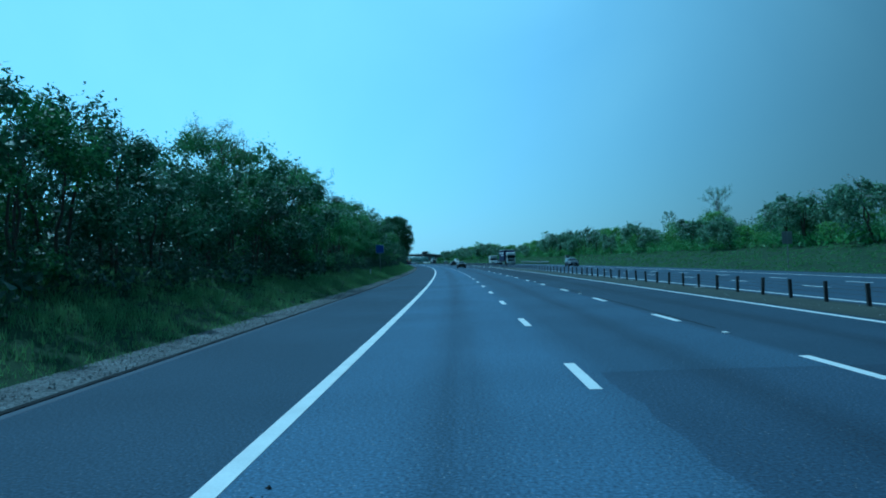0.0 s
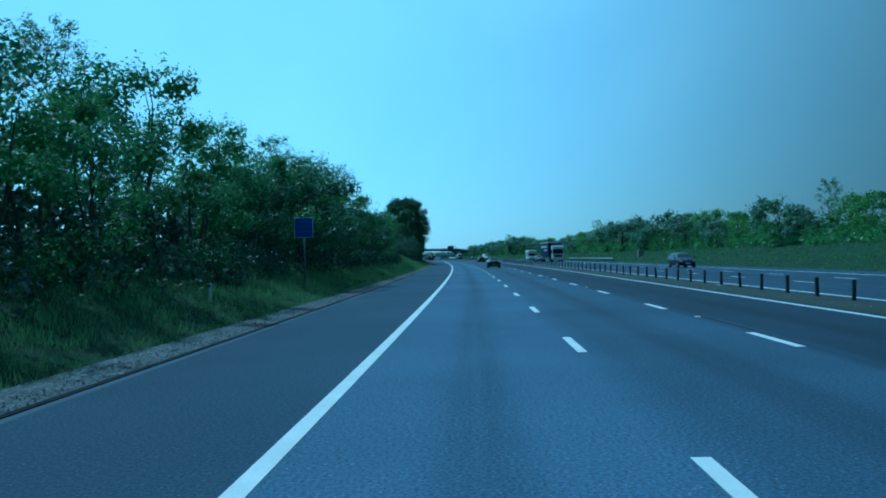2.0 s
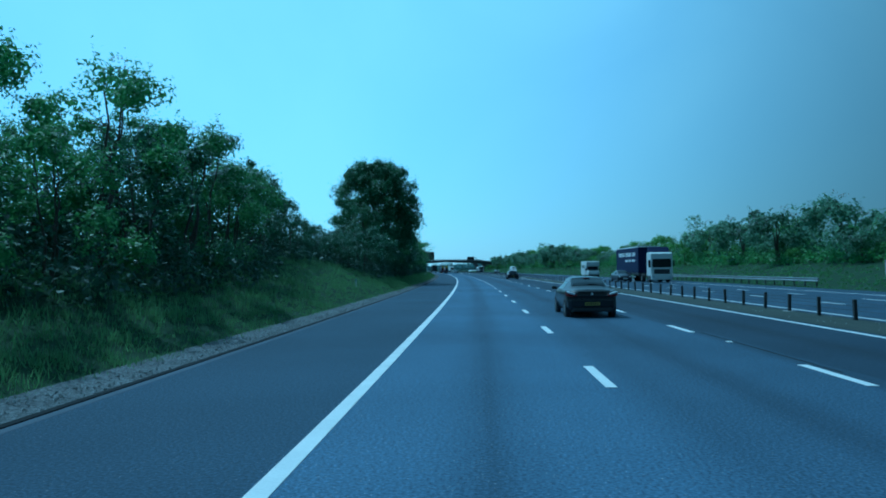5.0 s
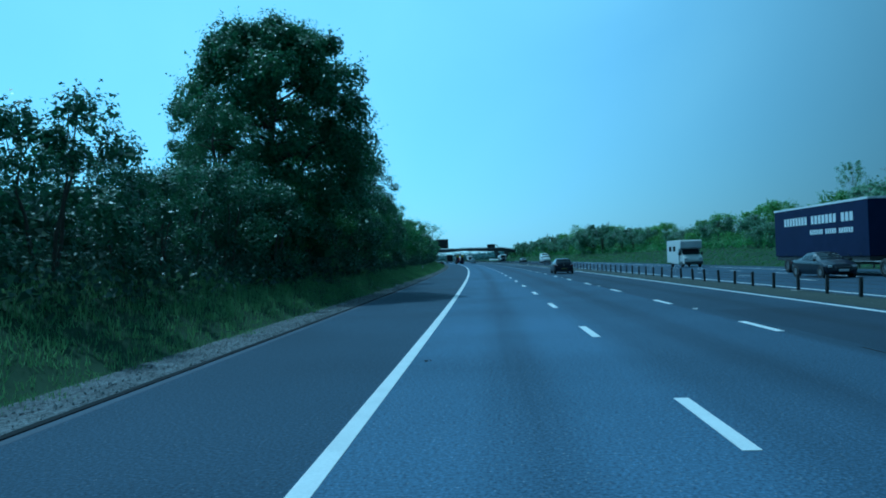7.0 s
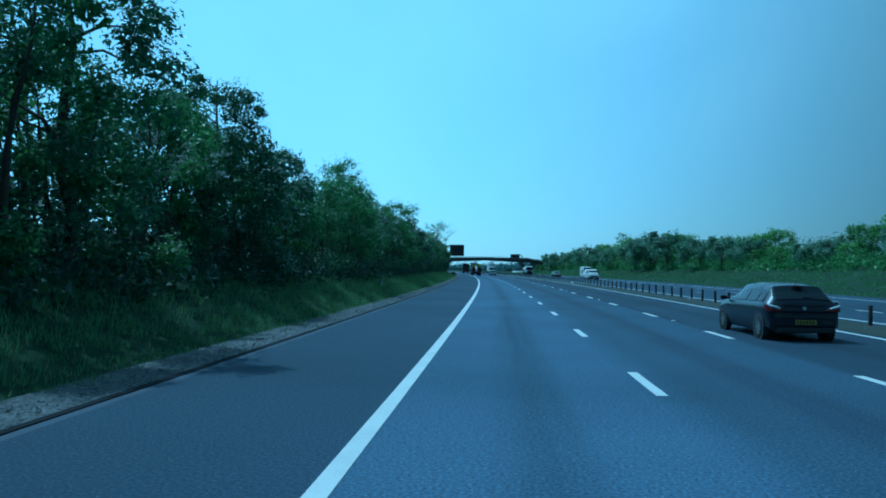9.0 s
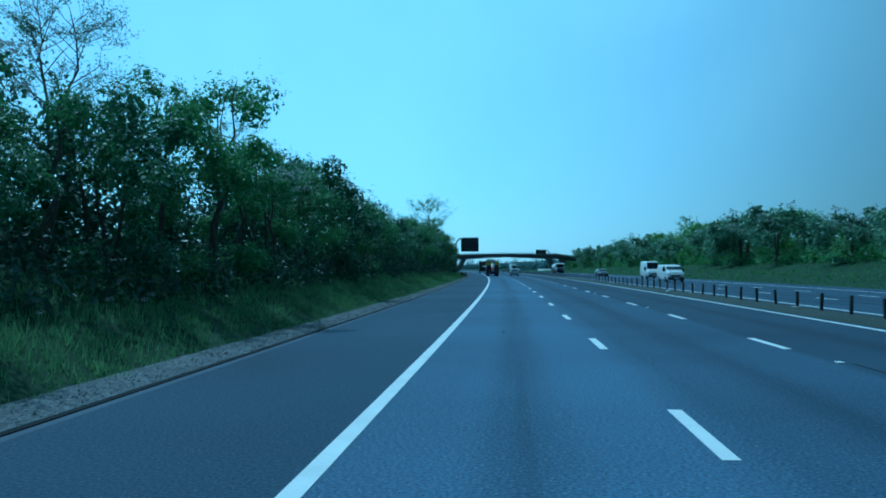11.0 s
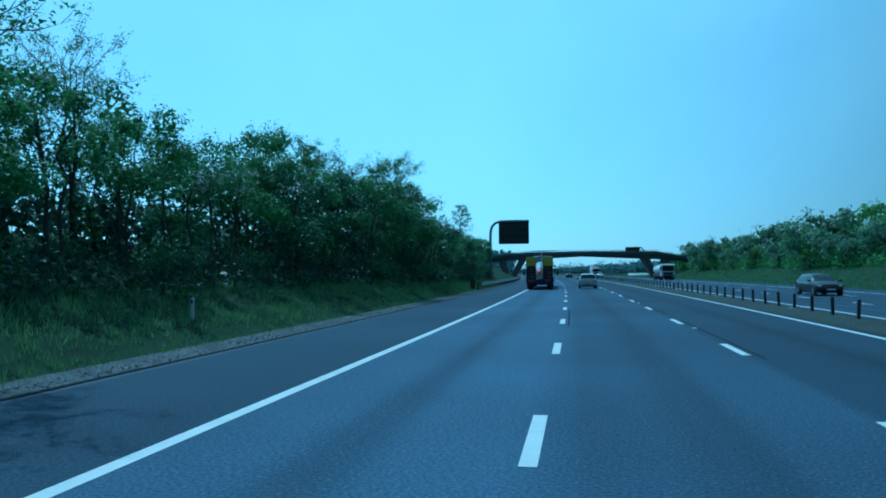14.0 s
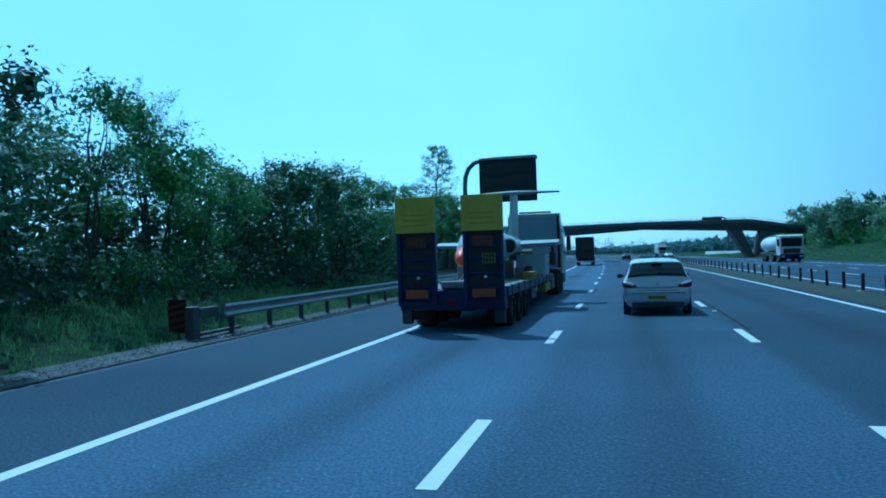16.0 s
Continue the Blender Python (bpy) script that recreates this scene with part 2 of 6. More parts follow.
BLADE_DARK = leafy("far_grass_blade", (0.030, 0.052, 0.022), (0.075, 0.115, 0.044), 0.3, 0.8)
BLADE = leafy("grass_blade", (0.105, 0.176, 0.074), (0.28, 0.41, 0.165), 0.4, 0.7)
STEEL = surface("galvanised_steel", (0.2, 0.21, 0.22), (0.38, 0.39, 0.40), grain=5, rough=0.5, metal=0.7, bump=0.05, patch=1)
CABLE = surface("grey_wire_rope", (0.04, 0.042, 0.045), (0.10, 0.104, 0.11), grain=20, rough=0.7, specular=0.2)
POST_BLACK = surface("black_post", (0.012, 0.012, 0.014), (0.05, 0.05, 0.052), grain=12, rough=0.6, bump=0.1)
RUBBER = surface("rubber", (0.012, 0.012, 0.012), (0.035, 0.034, 0.033), grain=20, rough=0.85, bump=0.2)
GLASS = glass("dark_glass")

# ---- building helpers ----
def np_mesh(name, verts, faces):
    """A mesh from arrays; all faces have the same number of corners."""
    verts, faces = np.asarray(verts, dtype=np.float32), np.asarray(faces, dtype=np.int32)
    me = bpy.data.meshes.new(name)
    me.vertices.add(len(verts))
    me.vertices.foreach_set("co", verts.ravel())
    me.loops.add(faces.size)
    me.loops.foreach_set("vertex_index", faces.ravel())
    me.polygons.add(len(faces))
    me.polygons.foreach_set("loop_start", np.arange(len(faces), dtype=np.int32) * faces.shape[1])
    me.polygons.foreach_set("use_smooth", [False] * len(faces))
    me.update(calc_edges=True)
    return me


def part(name, bm, material, parent=None, label="", smooth=False):
    """Links a bmesh (or a mesh) as one object under a thing or a part."""
    if isinstance(bm, bpy.types.Mesh):
        me = bm
    else:
        me = bpy.data.meshes.new(name)
        bmesh.ops.recalc_face_normals(bm, faces=bm.faces)
        bm.to_mesh(me)
        bm.free()
    if smooth:
        me.polygons.foreach_set("use_smooth", [True] * len(me.polygons))
    if not me.materials:
        me.materials.append(material)
    ob = new(name, me)
    ob.parent = parent
    if label:
        tagged(ob, label)
    return ob


def empty(name, m, label, category, group="", kind=""):
    ob = new(name)
    ob.empty_display_size = 0.2
    ob.matrix_basis = m
    return tagged(ob, label, category, group, kind)


def box(bm, x0, x1, y0, y1, z0, z1, bevel=0.0, m=None):
    """A box between the given limits added to bm, with rounded edges if wanted."""
    made = bmesh.ops.create_cube(bm, size=1.0)["verts"]
    bmesh.ops.scale(bm, vec=(x1 - x0, y1 - y0, z1 - z0), verts=made)
    bmesh.ops.translate(bm, vec=((x0 + x1) / 2, (y0 + y1) / 2, (z0 + z1) / 2), verts=made)
    if bevel:
        edges = list({e for v in made for e in v.link_edges})
        r = bmesh.ops.bevel(bm, geom=edges, offset=bevel, segments=2, affect="EDGES", profile=0.5)
        made = r["verts"]
    if m is not None:
        bmesh.ops.transform(bm, matrix=m, verts=list(made))
    return bm


def rod(bm, a, b, r0, r1=None, n=8):
    """A round bar from a to b."""
    a, b = Vector(a), Vector(b)
    r1 = r0 if r1 is None else r1
    d = b - a
    m = Matrix.Translation((a + b) / 2) @ d.to_track_quat("Z", "Y").to_matrix().to_4x4()
    bmesh.ops.create_cone(bm, cap_ends=True, segments=n, radius1=r0, radius2=r1, depth=d.length, matrix=m)
    return bm


def loft(bm, rings, close=True, caps=True):
    """Skins a row of rings that have the same number of points."""
    rows = [[bm.verts.new(p) for p in ring] for ring in rings]
    n = len(rows[0])
    for a, b in zip(rows, rows[1:]):
        for i in range(n if close else n - 1):
            bm.faces.new((a[i], a[(i + 1) % n], b[(i + 1) % n], b[i]))
    if caps and close:
        bm.faces.new(rows[0][::-1])
        bm.faces.new(rows[-1])
    return bm


def ribbon(s0, s1, profile, step=6.0):
    """A mesh that runs along the road with the cross-section profile, a row of (x, z)."""
    ss = np.linspace(s0, s1, max(2, int((s1 - s0) / step) + 1))
    v = np.array([road(s, x, z) for s in ss for x, z in profile])
    n = len(profile)
    i = np.arange(len(ss) - 1)[:, None] * n + np.arange(n - 1)[None, :]
    f = np.stack((i, i + 1, i + n + 1, i + n), -1).reshape(-1, 4)
    me = np_mesh("ribbon", v, f)
    uv = np.array([(x, s) for s in ss for x, z in profile], dtype=np.float32)
    me.uv_layers.new(name="lane").data.foreach_set("uv", uv[f.ravel()].ravel())
    return me


def fixed(name, me, material, label, category="road"):
    ob = part(name, me, material)
    return tagged(ob, label, category, kind="structure")


# ---- ground, carriageways ----
ROAD_START, ROAD_END = -80.0, 1700.0


def ground_height(s, x):
    """Level under the carriageways, banks on both sides."""
    if -4.0 < x < 29.2:
        return -0.07
    if x <= -4.0:
        steep = 0.40 + 0.10 * math.exp(-((s - 185) / 22) ** 2) - 0.12 * math.exp(-((s - 440) / 30) ** 2)
        d = -x - 4.9
        rise = max(0.0, min(d, 7.5)) * steep + max(0.0, min(d - 7.5, 40)) * 0.03
        return -0.02 + rise + 0.12 * noise.noise((s * 0.15, x * 0.5, 0)) * min(1, max(0, d))
    d = x - 30.5
    flat = 1.0 if s < 575 else max(0.15, 1 - (s - 575) / 60)
    rise = max(0.0, min(d, 11.0)) * 0.25 * flat + max(0.0, min(d - 11, 60)) * 0.03
    return -0.02 + rise + 0.15 * noise.noise((s * 0.1, x * 0.3, 5)) * min(1, max(0, d))


def build_ground():
    xs = [-2200, -900, -300, -120, -60, -40, -30, -24, -20, -17, -15, -13.5, -12.4, -11, -10, -9, -8, -7.2, -6.5, -5.9,
          -5.4, -4.9, -4.4, -4.0, -3.6, 0, 6, 12, 20, 28.5, 29.2, 30, 30.6, 31.5, 33, 35, 37, 39, 41.5, 44, 48, 54, 62, 75, 100, 160, 300, 800, 2500]
    ss = [-1500, -600, -250] + list(np.arange(-120, 620, 4.0)) + list(np.arange(620, 1100, 20)) + [1150, 1300, 1500, 1800, 2200, 2800, 3600]
    v = np.array([road(s, x, ground_height(s, x)) for s in ss for x in xs])
    n = len(xs)
    i = np.arange(len(ss) - 1)[:, None] * n + np.arange(n - 1)[None, :]
    f = np.stack((i, i + 1, i + n + 1, i + n), -1).reshape(-1, 4)
    me = np_mesh("ground", v, f)
    me.polygons.foreach_set("use_smooth", [True] * len(me.polygons))
    fixed("ground", me, GRASS_GROUND, "grassy banks and fields beside the motorway", "ground")


build_ground()
carriageway = fixed("road", ribbon(ROAD_START, ROAD_END, [(-3.80, -0.3), (-3.80, -0.01), (-3.6, 0.0), (11.9, 0.0), (12.0, -0.3)]), ASPHALT,
                    "three-lane dark grey asphalt carriageway with hard shoulder")
far_carriageway = fixed("road", ribbon(ROAD_START, ROAD_END, [(14.1, -0.3), (14.2, 0.0), (28.8, 0.0), (28.9, -0.3)]), ASPHALT,
                        "opposite asphalt carriageway beyond the central reservation")
fixed("central_reservation", ribbon(ROAD_START, ROAD_END, [(11.96, 0.0), (12.3, 0.03), (13.0, 0.06), (13.6, 0.03), (14.15, 0.0)]), SOIL,
      "bare soil and thin grass strip between the carriageways", "verge")
fixed("gravel_strip", ribbon(ROAD_START, ROAD_END, [(-4.85, 0.03), (-4.6, 0.02), (-4.2, 0.0), (-3.75, -0.02)]), GRAVEL,
      "pale loose gravel drain strip beside the hard shoulder", "gravel")
fixed("drain_channel", ribbon(ROAD_START, ROAD_END, [(-3.80, 0.0), (-3.795, 0.014), (-3.665, 0.014), (-3.66, 0.0)]), TAR,
      "dark drainage kerb along the hard shoulder", "kerb")
fixed("edge_strip", ribbon(ROAD_START, ROAD_END, [(-3.64, 0.0), (-3.635, 0.006), (-3.49, 0.006), (-3.48, 0.0)]), ASPHALT_PALE,
      "pale concrete edging strip beside the drain", "kerb")
LINE = 0.006
for x, w, what in ((0.0, 0.10, "hard shoulder"), (11.58, 0.085, "central reservation"), (14.65, 0.08, "opposite central reservation"), (25.45, 0.10, "opposite hard shoulder")):
    fixed("edge_line", ribbon(ROAD_START, ROAD_END, [(x - w, 0.0), (x - w, LINE), (x + w, LINE), (x + w, 0.0)]), PAINT,
          "continuous white painted edge line along the " + what, "road marking")
gap = random.Random(12)
for x, first, least, most in ((3.86, 330.0, 14, 60), (7.72, -60.0, 2, 22)):
    pieces = []
    at = first
    while at < 620:
        run = gap.uniform(2, 14)
        pieces.append(ribbon(at, at + run, [(x - 0.026, 0.0), (x - 0.022, 0.003), (x + 0.022, 0.003), (x + 0.026, 0.0)], 3.0))
        at += run + gap.uniform(least, most)
    vs, fs, n = [], [], 0
    for me in pieces:
        co = np.empty(len(me.vertices) * 3, dtype=np.float32)
        me.vertices.foreach_get("co", co)
        ids = np.empty(len(me.loops), dtype=np.int32)
        me.loops.foreach_get("vertex_index", ids)
        vs.append(co.reshape(-1, 3) + np.array([gap.uniform(-0.02, 0.02), 0, 0]))
        fs.append(ids.reshape(-1, 4) + n)
        n += len(me.vertices)
        bpy.data.meshes.remove(me)
    fixed("lane_joint", np_mesh("lane_joint", np.concatenate(vs), np.concatenate(fs)), TAR,
          "broken dark sealed joint between the asphalt lanes", "road joint")


def dash_mesh():
    bm = bmesh.new()
    box(bm, -0.085, 0.085, 0, 2.35, 0.0, LINE)
    me = bpy.data.meshes.new("lane_dash")
    bm.to_mesh(me)
    bm.free()
    return me


DASH = dash_mesh()
for x, parent, start, count in ((3.67, carriageway, 13.9, 75), (7.47, carriageway, 14.03, 75), (18.4, far_carriageway, 10.0, 70), (22.0, far_carriageway, 13.0, 70)):
    for i in range(-2, count):
        d = part("lane_dash", DASH, PAINT, parent)
        d.matrix_basis = place(start + 9.0 * i, x, 0.001)

# ---- trees and shrubs ----
def tube(v, f, pts, r0, r1, n=5):
    """Adds a tapered limb along pts to the lists v and f."""
    pts = [Vector(p) for p in pts]
    base = len(v)
    for i, p in enumerate(pts):
        d = (pts[min(i + 1, len(pts) - 1)] - pts[max(i - 1, 0)]).normalized()
        a = d.orthogonal().normalized()
        b = d.cross(a)
        r = r0 + (r1 - r0) * i / (len(pts) - 1)
        for k in range(n):
            w = 2 * math.pi * k / n
            v.append(p + a * (r * math.cos(w)) + b * (r * math.sin(w)))
    for i in range(len(pts) - 1):
        for k in range(n):
            f.append((base + i * n + k, base + i * n + (k + 1) % n, base + (i + 1) * n + (k + 1) % n, base + (i + 1) * n + k))


def bend(rng, a, b, n=4, wild=0.12):
    a, b = np.array(a), np.array(b)
    L = np.linalg.norm(b - a)
    pts = [a + (b - a) * i / n + (rng.normal(0, wild * L, 3) * (0.6 if 0 < i < n else 0)) for i in range(n + 1)]
    for i in range(1, n):
        pts[i][2] += 0.06 * L * math.sin(math.pi * i / n)
    return pts


def leaf_mesh(rng, centres, size, spread=0.35, corners=4, out=None):
    """A leaf at each centre, turned at random and mostly facing up and along out."""
    n = len(centres)
    if out is None:
        nor = rng.normal(0, 1, (n, 3)) + np.array([0, 0, 0.7])
    else:
        nor = rng.normal(0, 0.55, (n, 3)) + out * 0.9 + np.array([0, 0, 0.45])
    nor /= np.linalg.norm(nor, axis=1)[:, None]
    a = np.cross(nor, rng.normal(0, 1, (n, 3)))
    a /= np.linalg.norm(a, axis=1)[:, None]
    b = np.cross(nor, a)
    L = (size * rng.lognormal(0, spread * 0.6, n))[:, None]
    droop = nor * L * 0.18
    if corners == 3:
        v = np.stack((centres - a * L * 0.45 - b * L * 0.36, centres - a * L * 0.45 + b * L * 0.36, centres + a * L * 0.6), 1).reshape(-1, 3)
        return np_mesh("leaves", v, np.arange(3 * n).reshape(-1, 3))
    v = np.stack((centres - a * L * 0.5, centres + b * L * 0.33 + droop, centres + a * L * 0.55 - droop, centres - b * L * 0.33 + droop), 1).reshape(-1, 3)
    return np_mesh("leaves", v, np.arange(4 * n).reshape(-1, 4))


def ball(rng, shape):
    """Points spread evenly inside a unit ball."""
    d = rng.normal(0, 1, (*shape, 3))
    return d / np.linalg.norm(d, axis=-1)[..., None] * rng.uniform(0, 1, (*shape, 1)) ** (1 / 3)


def lobed(rng, lobes, count, outer):
    """Leaves in rounded, uneven masses: most on the skin of each mass and more on its upper side, large ones deep inside, and loose shoots.
    Returns their places, the way they face and their relative sizes."""
    n = len(lobes)
    skin, inner, shoot = int(count * 0.78), max(6, int(count * 0.14)), max(1, int(count * 0.02))
    mid, r = lobes[:, None, :3], lobes[:, None, 3:]
    flat = np.array([1.0, 1.0, 0.8])
    d = rng.normal(0, 1, (n, skin, 3)) + np.array([0, 0, 0.35])
    d /= np.linalg.norm(d, axis=2)[..., None]
    ph = rng.uniform(0, 6.28, (n, 1, 3))
    lump = 1 + 0.17 * (np.sin(d[..., :1] * 5 + ph[..., :1]) + np.sin(d[..., 1:2] * 5.5 + ph[..., 1:2]) * np.cos(d[..., 2:] * 4.5 + ph[..., 2:]))
    a = mid + d * r * lump * (1 - 0.30 * rng.uniform(0, 1, (n, skin, 1)) ** 1.6) * flat
    b = mid + ball(rng, (n, inner)) * r * 0.62 * flat
    w = rng.normal(0, 0.7, (n, shoot, 3)) + np.array([0, 0, 0.9])
    w /= np.linalg.norm(w, axis=2)[..., None]
    along = np.linspace(0.85, 1.5, 6)[None, None, :, None]
    e = mid[:, :, None] + w[:, :, None] * r[:, :, None] * along + rng.normal(0, 0.05, (n, shoot, 6, 3))
    c = np.concatenate((a.reshape(-1, 3), b.reshape(-1, 3), e.reshape(-1, 3)))
    away = np.concatenate((d.reshape(-1, 3), rng.normal(0, 1, (n * inner, 3)), np.repeat(w.reshape(-1, 3), 6, 0)))
    fine = np.concatenate((np.full(n * skin, outer), np.full(n * inner, 1.05), np.full(n * shoot * 6, outer * 0.85)))
    return c, away, fine


def tree(seed, name, label, high, wide, bare, limbs, twigs, leaves, size, stuff, top=0.5, trunk=0.12, stems=1, clump=0.3, blossom=0, category="tree", up=0.5, twiggy=4, corners=3, outer=0.68, dome=0.7, bunch=1.0, lobe=0.3, parted=False):
    """A tree or a shrub, built at the origin: stems with limbs and twigs, and leaves in clumps round the twigs.
    bare: share of the height below the crown; top: where in the crown it is widest; leaves: for each twig;
    lobe: size of the rounded masses of leaves at the limbs' ends, as a share of wide (0: leaves only along the twigs)."""
    rng = np.random.default_rng(seed)
    v, f, tips, lobes, boughs = [], [], [], [], []
    for st in range(stems):
        ang = rng.uniform(0, 6.28)
        out = 0.0 if stems == 1 else wide * 0.45
        tip = np.array([math.cos(ang) * out, math.sin(ang) * out, high * (rng.uniform(0.8, 0.98) if stems > 1 else 0.98)])
        foot = np.array([math.cos(ang) * out * 0.2, math.sin(ang) * out * 0.2, -0.5])
        spine = bend(rng, foot, tip, 7, 0.03)
        tube(v, f, spine, trunk, trunk * 0.12, 5)
        for i in range(limbs // stems):
            h = bare + (1 - bare) * ((i + rng.uniform(0, 1)) / (limbs / stems)) ** 0.9 * 0.97
            w = (h - bare) / (1 - bare)
            prof = math.sin(math.pi * min(1, max(0.04, w)) ** (math.log(0.5) / math.log(top))) ** dome
            k = min(6.99, max(0, h * 7))
            root = spine[int(k)] + (spine[int(k) + 1] - spine[int(k)]) * (k - int(k))
            az = i * 2.4 + rng.uniform(-0.6, 0.6)
            reach = wide * (0.18 + 0.82 * prof) * rng.uniform(0.65, 1.1)
            end = root + np.array([math.cos(az) * reach, math.sin(az) * reach, reach * up * rng.uniform(0.3, 1.3)])
            line = bend(rng, root, end, 3, 0.08)
            mass = wide * lobe * rng.uniform(0.62, 1.3) * (0.72 + 0.4 * prof)
            lobes.append((end[0], end[1], min(end[2], high - 0.75 * mass - 0.1 * rng.uniform(0, 1) * high), mass))
            if parted and i % 2 == 0:
                boughs.append(([], []))
                tube(*boughs[-1], line, trunk * 0.36 * (1.1 - 0.6 * h), trunk * 0.05, 4)
            elif not parted and (twiggy or i % 4 == 0):
                tube(v, f, line, trunk * 0.36 * (1.1 - 0.6 * h), trunk * 0.05, 3)
            for j in range(twigs):
                q = rng.uniform(0.45, 1.0)
                k2 = min(2.99, q * 3)
                base = line[int(k2)] + (line[int(k2) + 1] - line[int(k2)]) * (k2 - int(k2))
                dirn = (end - root) / max(reach, 0.1) * 0.5 + ball(rng, (1,))[0] * 1.0 + np.array([0, 0, 0.3])
                twig = base + dirn * min(reach, 3.2) * rng.uniform(0.16, 0.42)
                if twiggy and not parted and j % twiggy == 0:
                    tube(v, f, [base, (base + twig) / 2 + rng.normal(0, 0.04, 3), twig], trunk * 0.09, trunk * 0.03, 3)
                tips.append((base, twig))
    if lobe:
        c, away, fine = lobed(rng, np.array(lobes), twigs * leaves, outer)
    else:
        a, b = np.array([t[0] for t in tips]), np.array([t[1] for t in tips])
        q = rng.uniform(0.6, 1.05, (len(tips), leaves, 1))
        off = ball(rng, (len(tips), leaves))
        c = (a[:, None] + (b - a)[:, None] * q + off * clump * 1.3 * np.array([1, 1, 0.7])).reshape(-1, 3)
        away, fine = off.reshape(-1, 3) + np.array([0, 0, 0.4]), np.full(len(c), outer)
    keep = c[:, 2] > 0.05
    c, away, fine = c[keep], away[keep], fine[keep]
    grow = min(1.06, high / np.quantile(c[:, 2], 0.985))
    c = c * grow
    v = [p * grow for p in v]
    ob = empty(name, Matrix(), label, category)
    part("trunk", np_mesh("trunk", [tuple(p) for p in v], f), BARK, ob, smooth=True)
    for bv, bf in boughs:
        part("limb", np_mesh("limb", [tuple(p * grow) for p in bv], bf), BARK, ob, smooth=True)
    part("crown", leaf_mesh(rng, c, size * fine, corners=corners, out=away), stuff, ob)
    if blossom:
        keep = c[c[:, 2] > np.quantile(c[:, 2], 0.35)]
        turn = rng.uniform(0, 6.28, 3)
        patchy = np.sin(keep[:, 0] * 1.7 + turn[0]) + np.sin(keep[:, 1] * 1.7 + turn[1]) + np.sin(keep[:, 2] * 1.5 + turn[2])
        keep = keep[patchy > np.quantile(patchy, 0.62)]
        heads = keep[rng.integers(0, len(keep), blossom // 14)]
        pick = (heads[:, None] + ball(rng, (len(heads), 20)) * np.array([0.30, 0.30, 0.10]) * bunch + np.array([0, 0, 0.08])).reshape(-1, 3)
        part("blossom", leaf_mesh(rng, pick, size * 0.45, corners=3, out=np.array([[0, 0, 0.6]])), BLOSSOM, ob, "creamy white may blossom")
    return ob


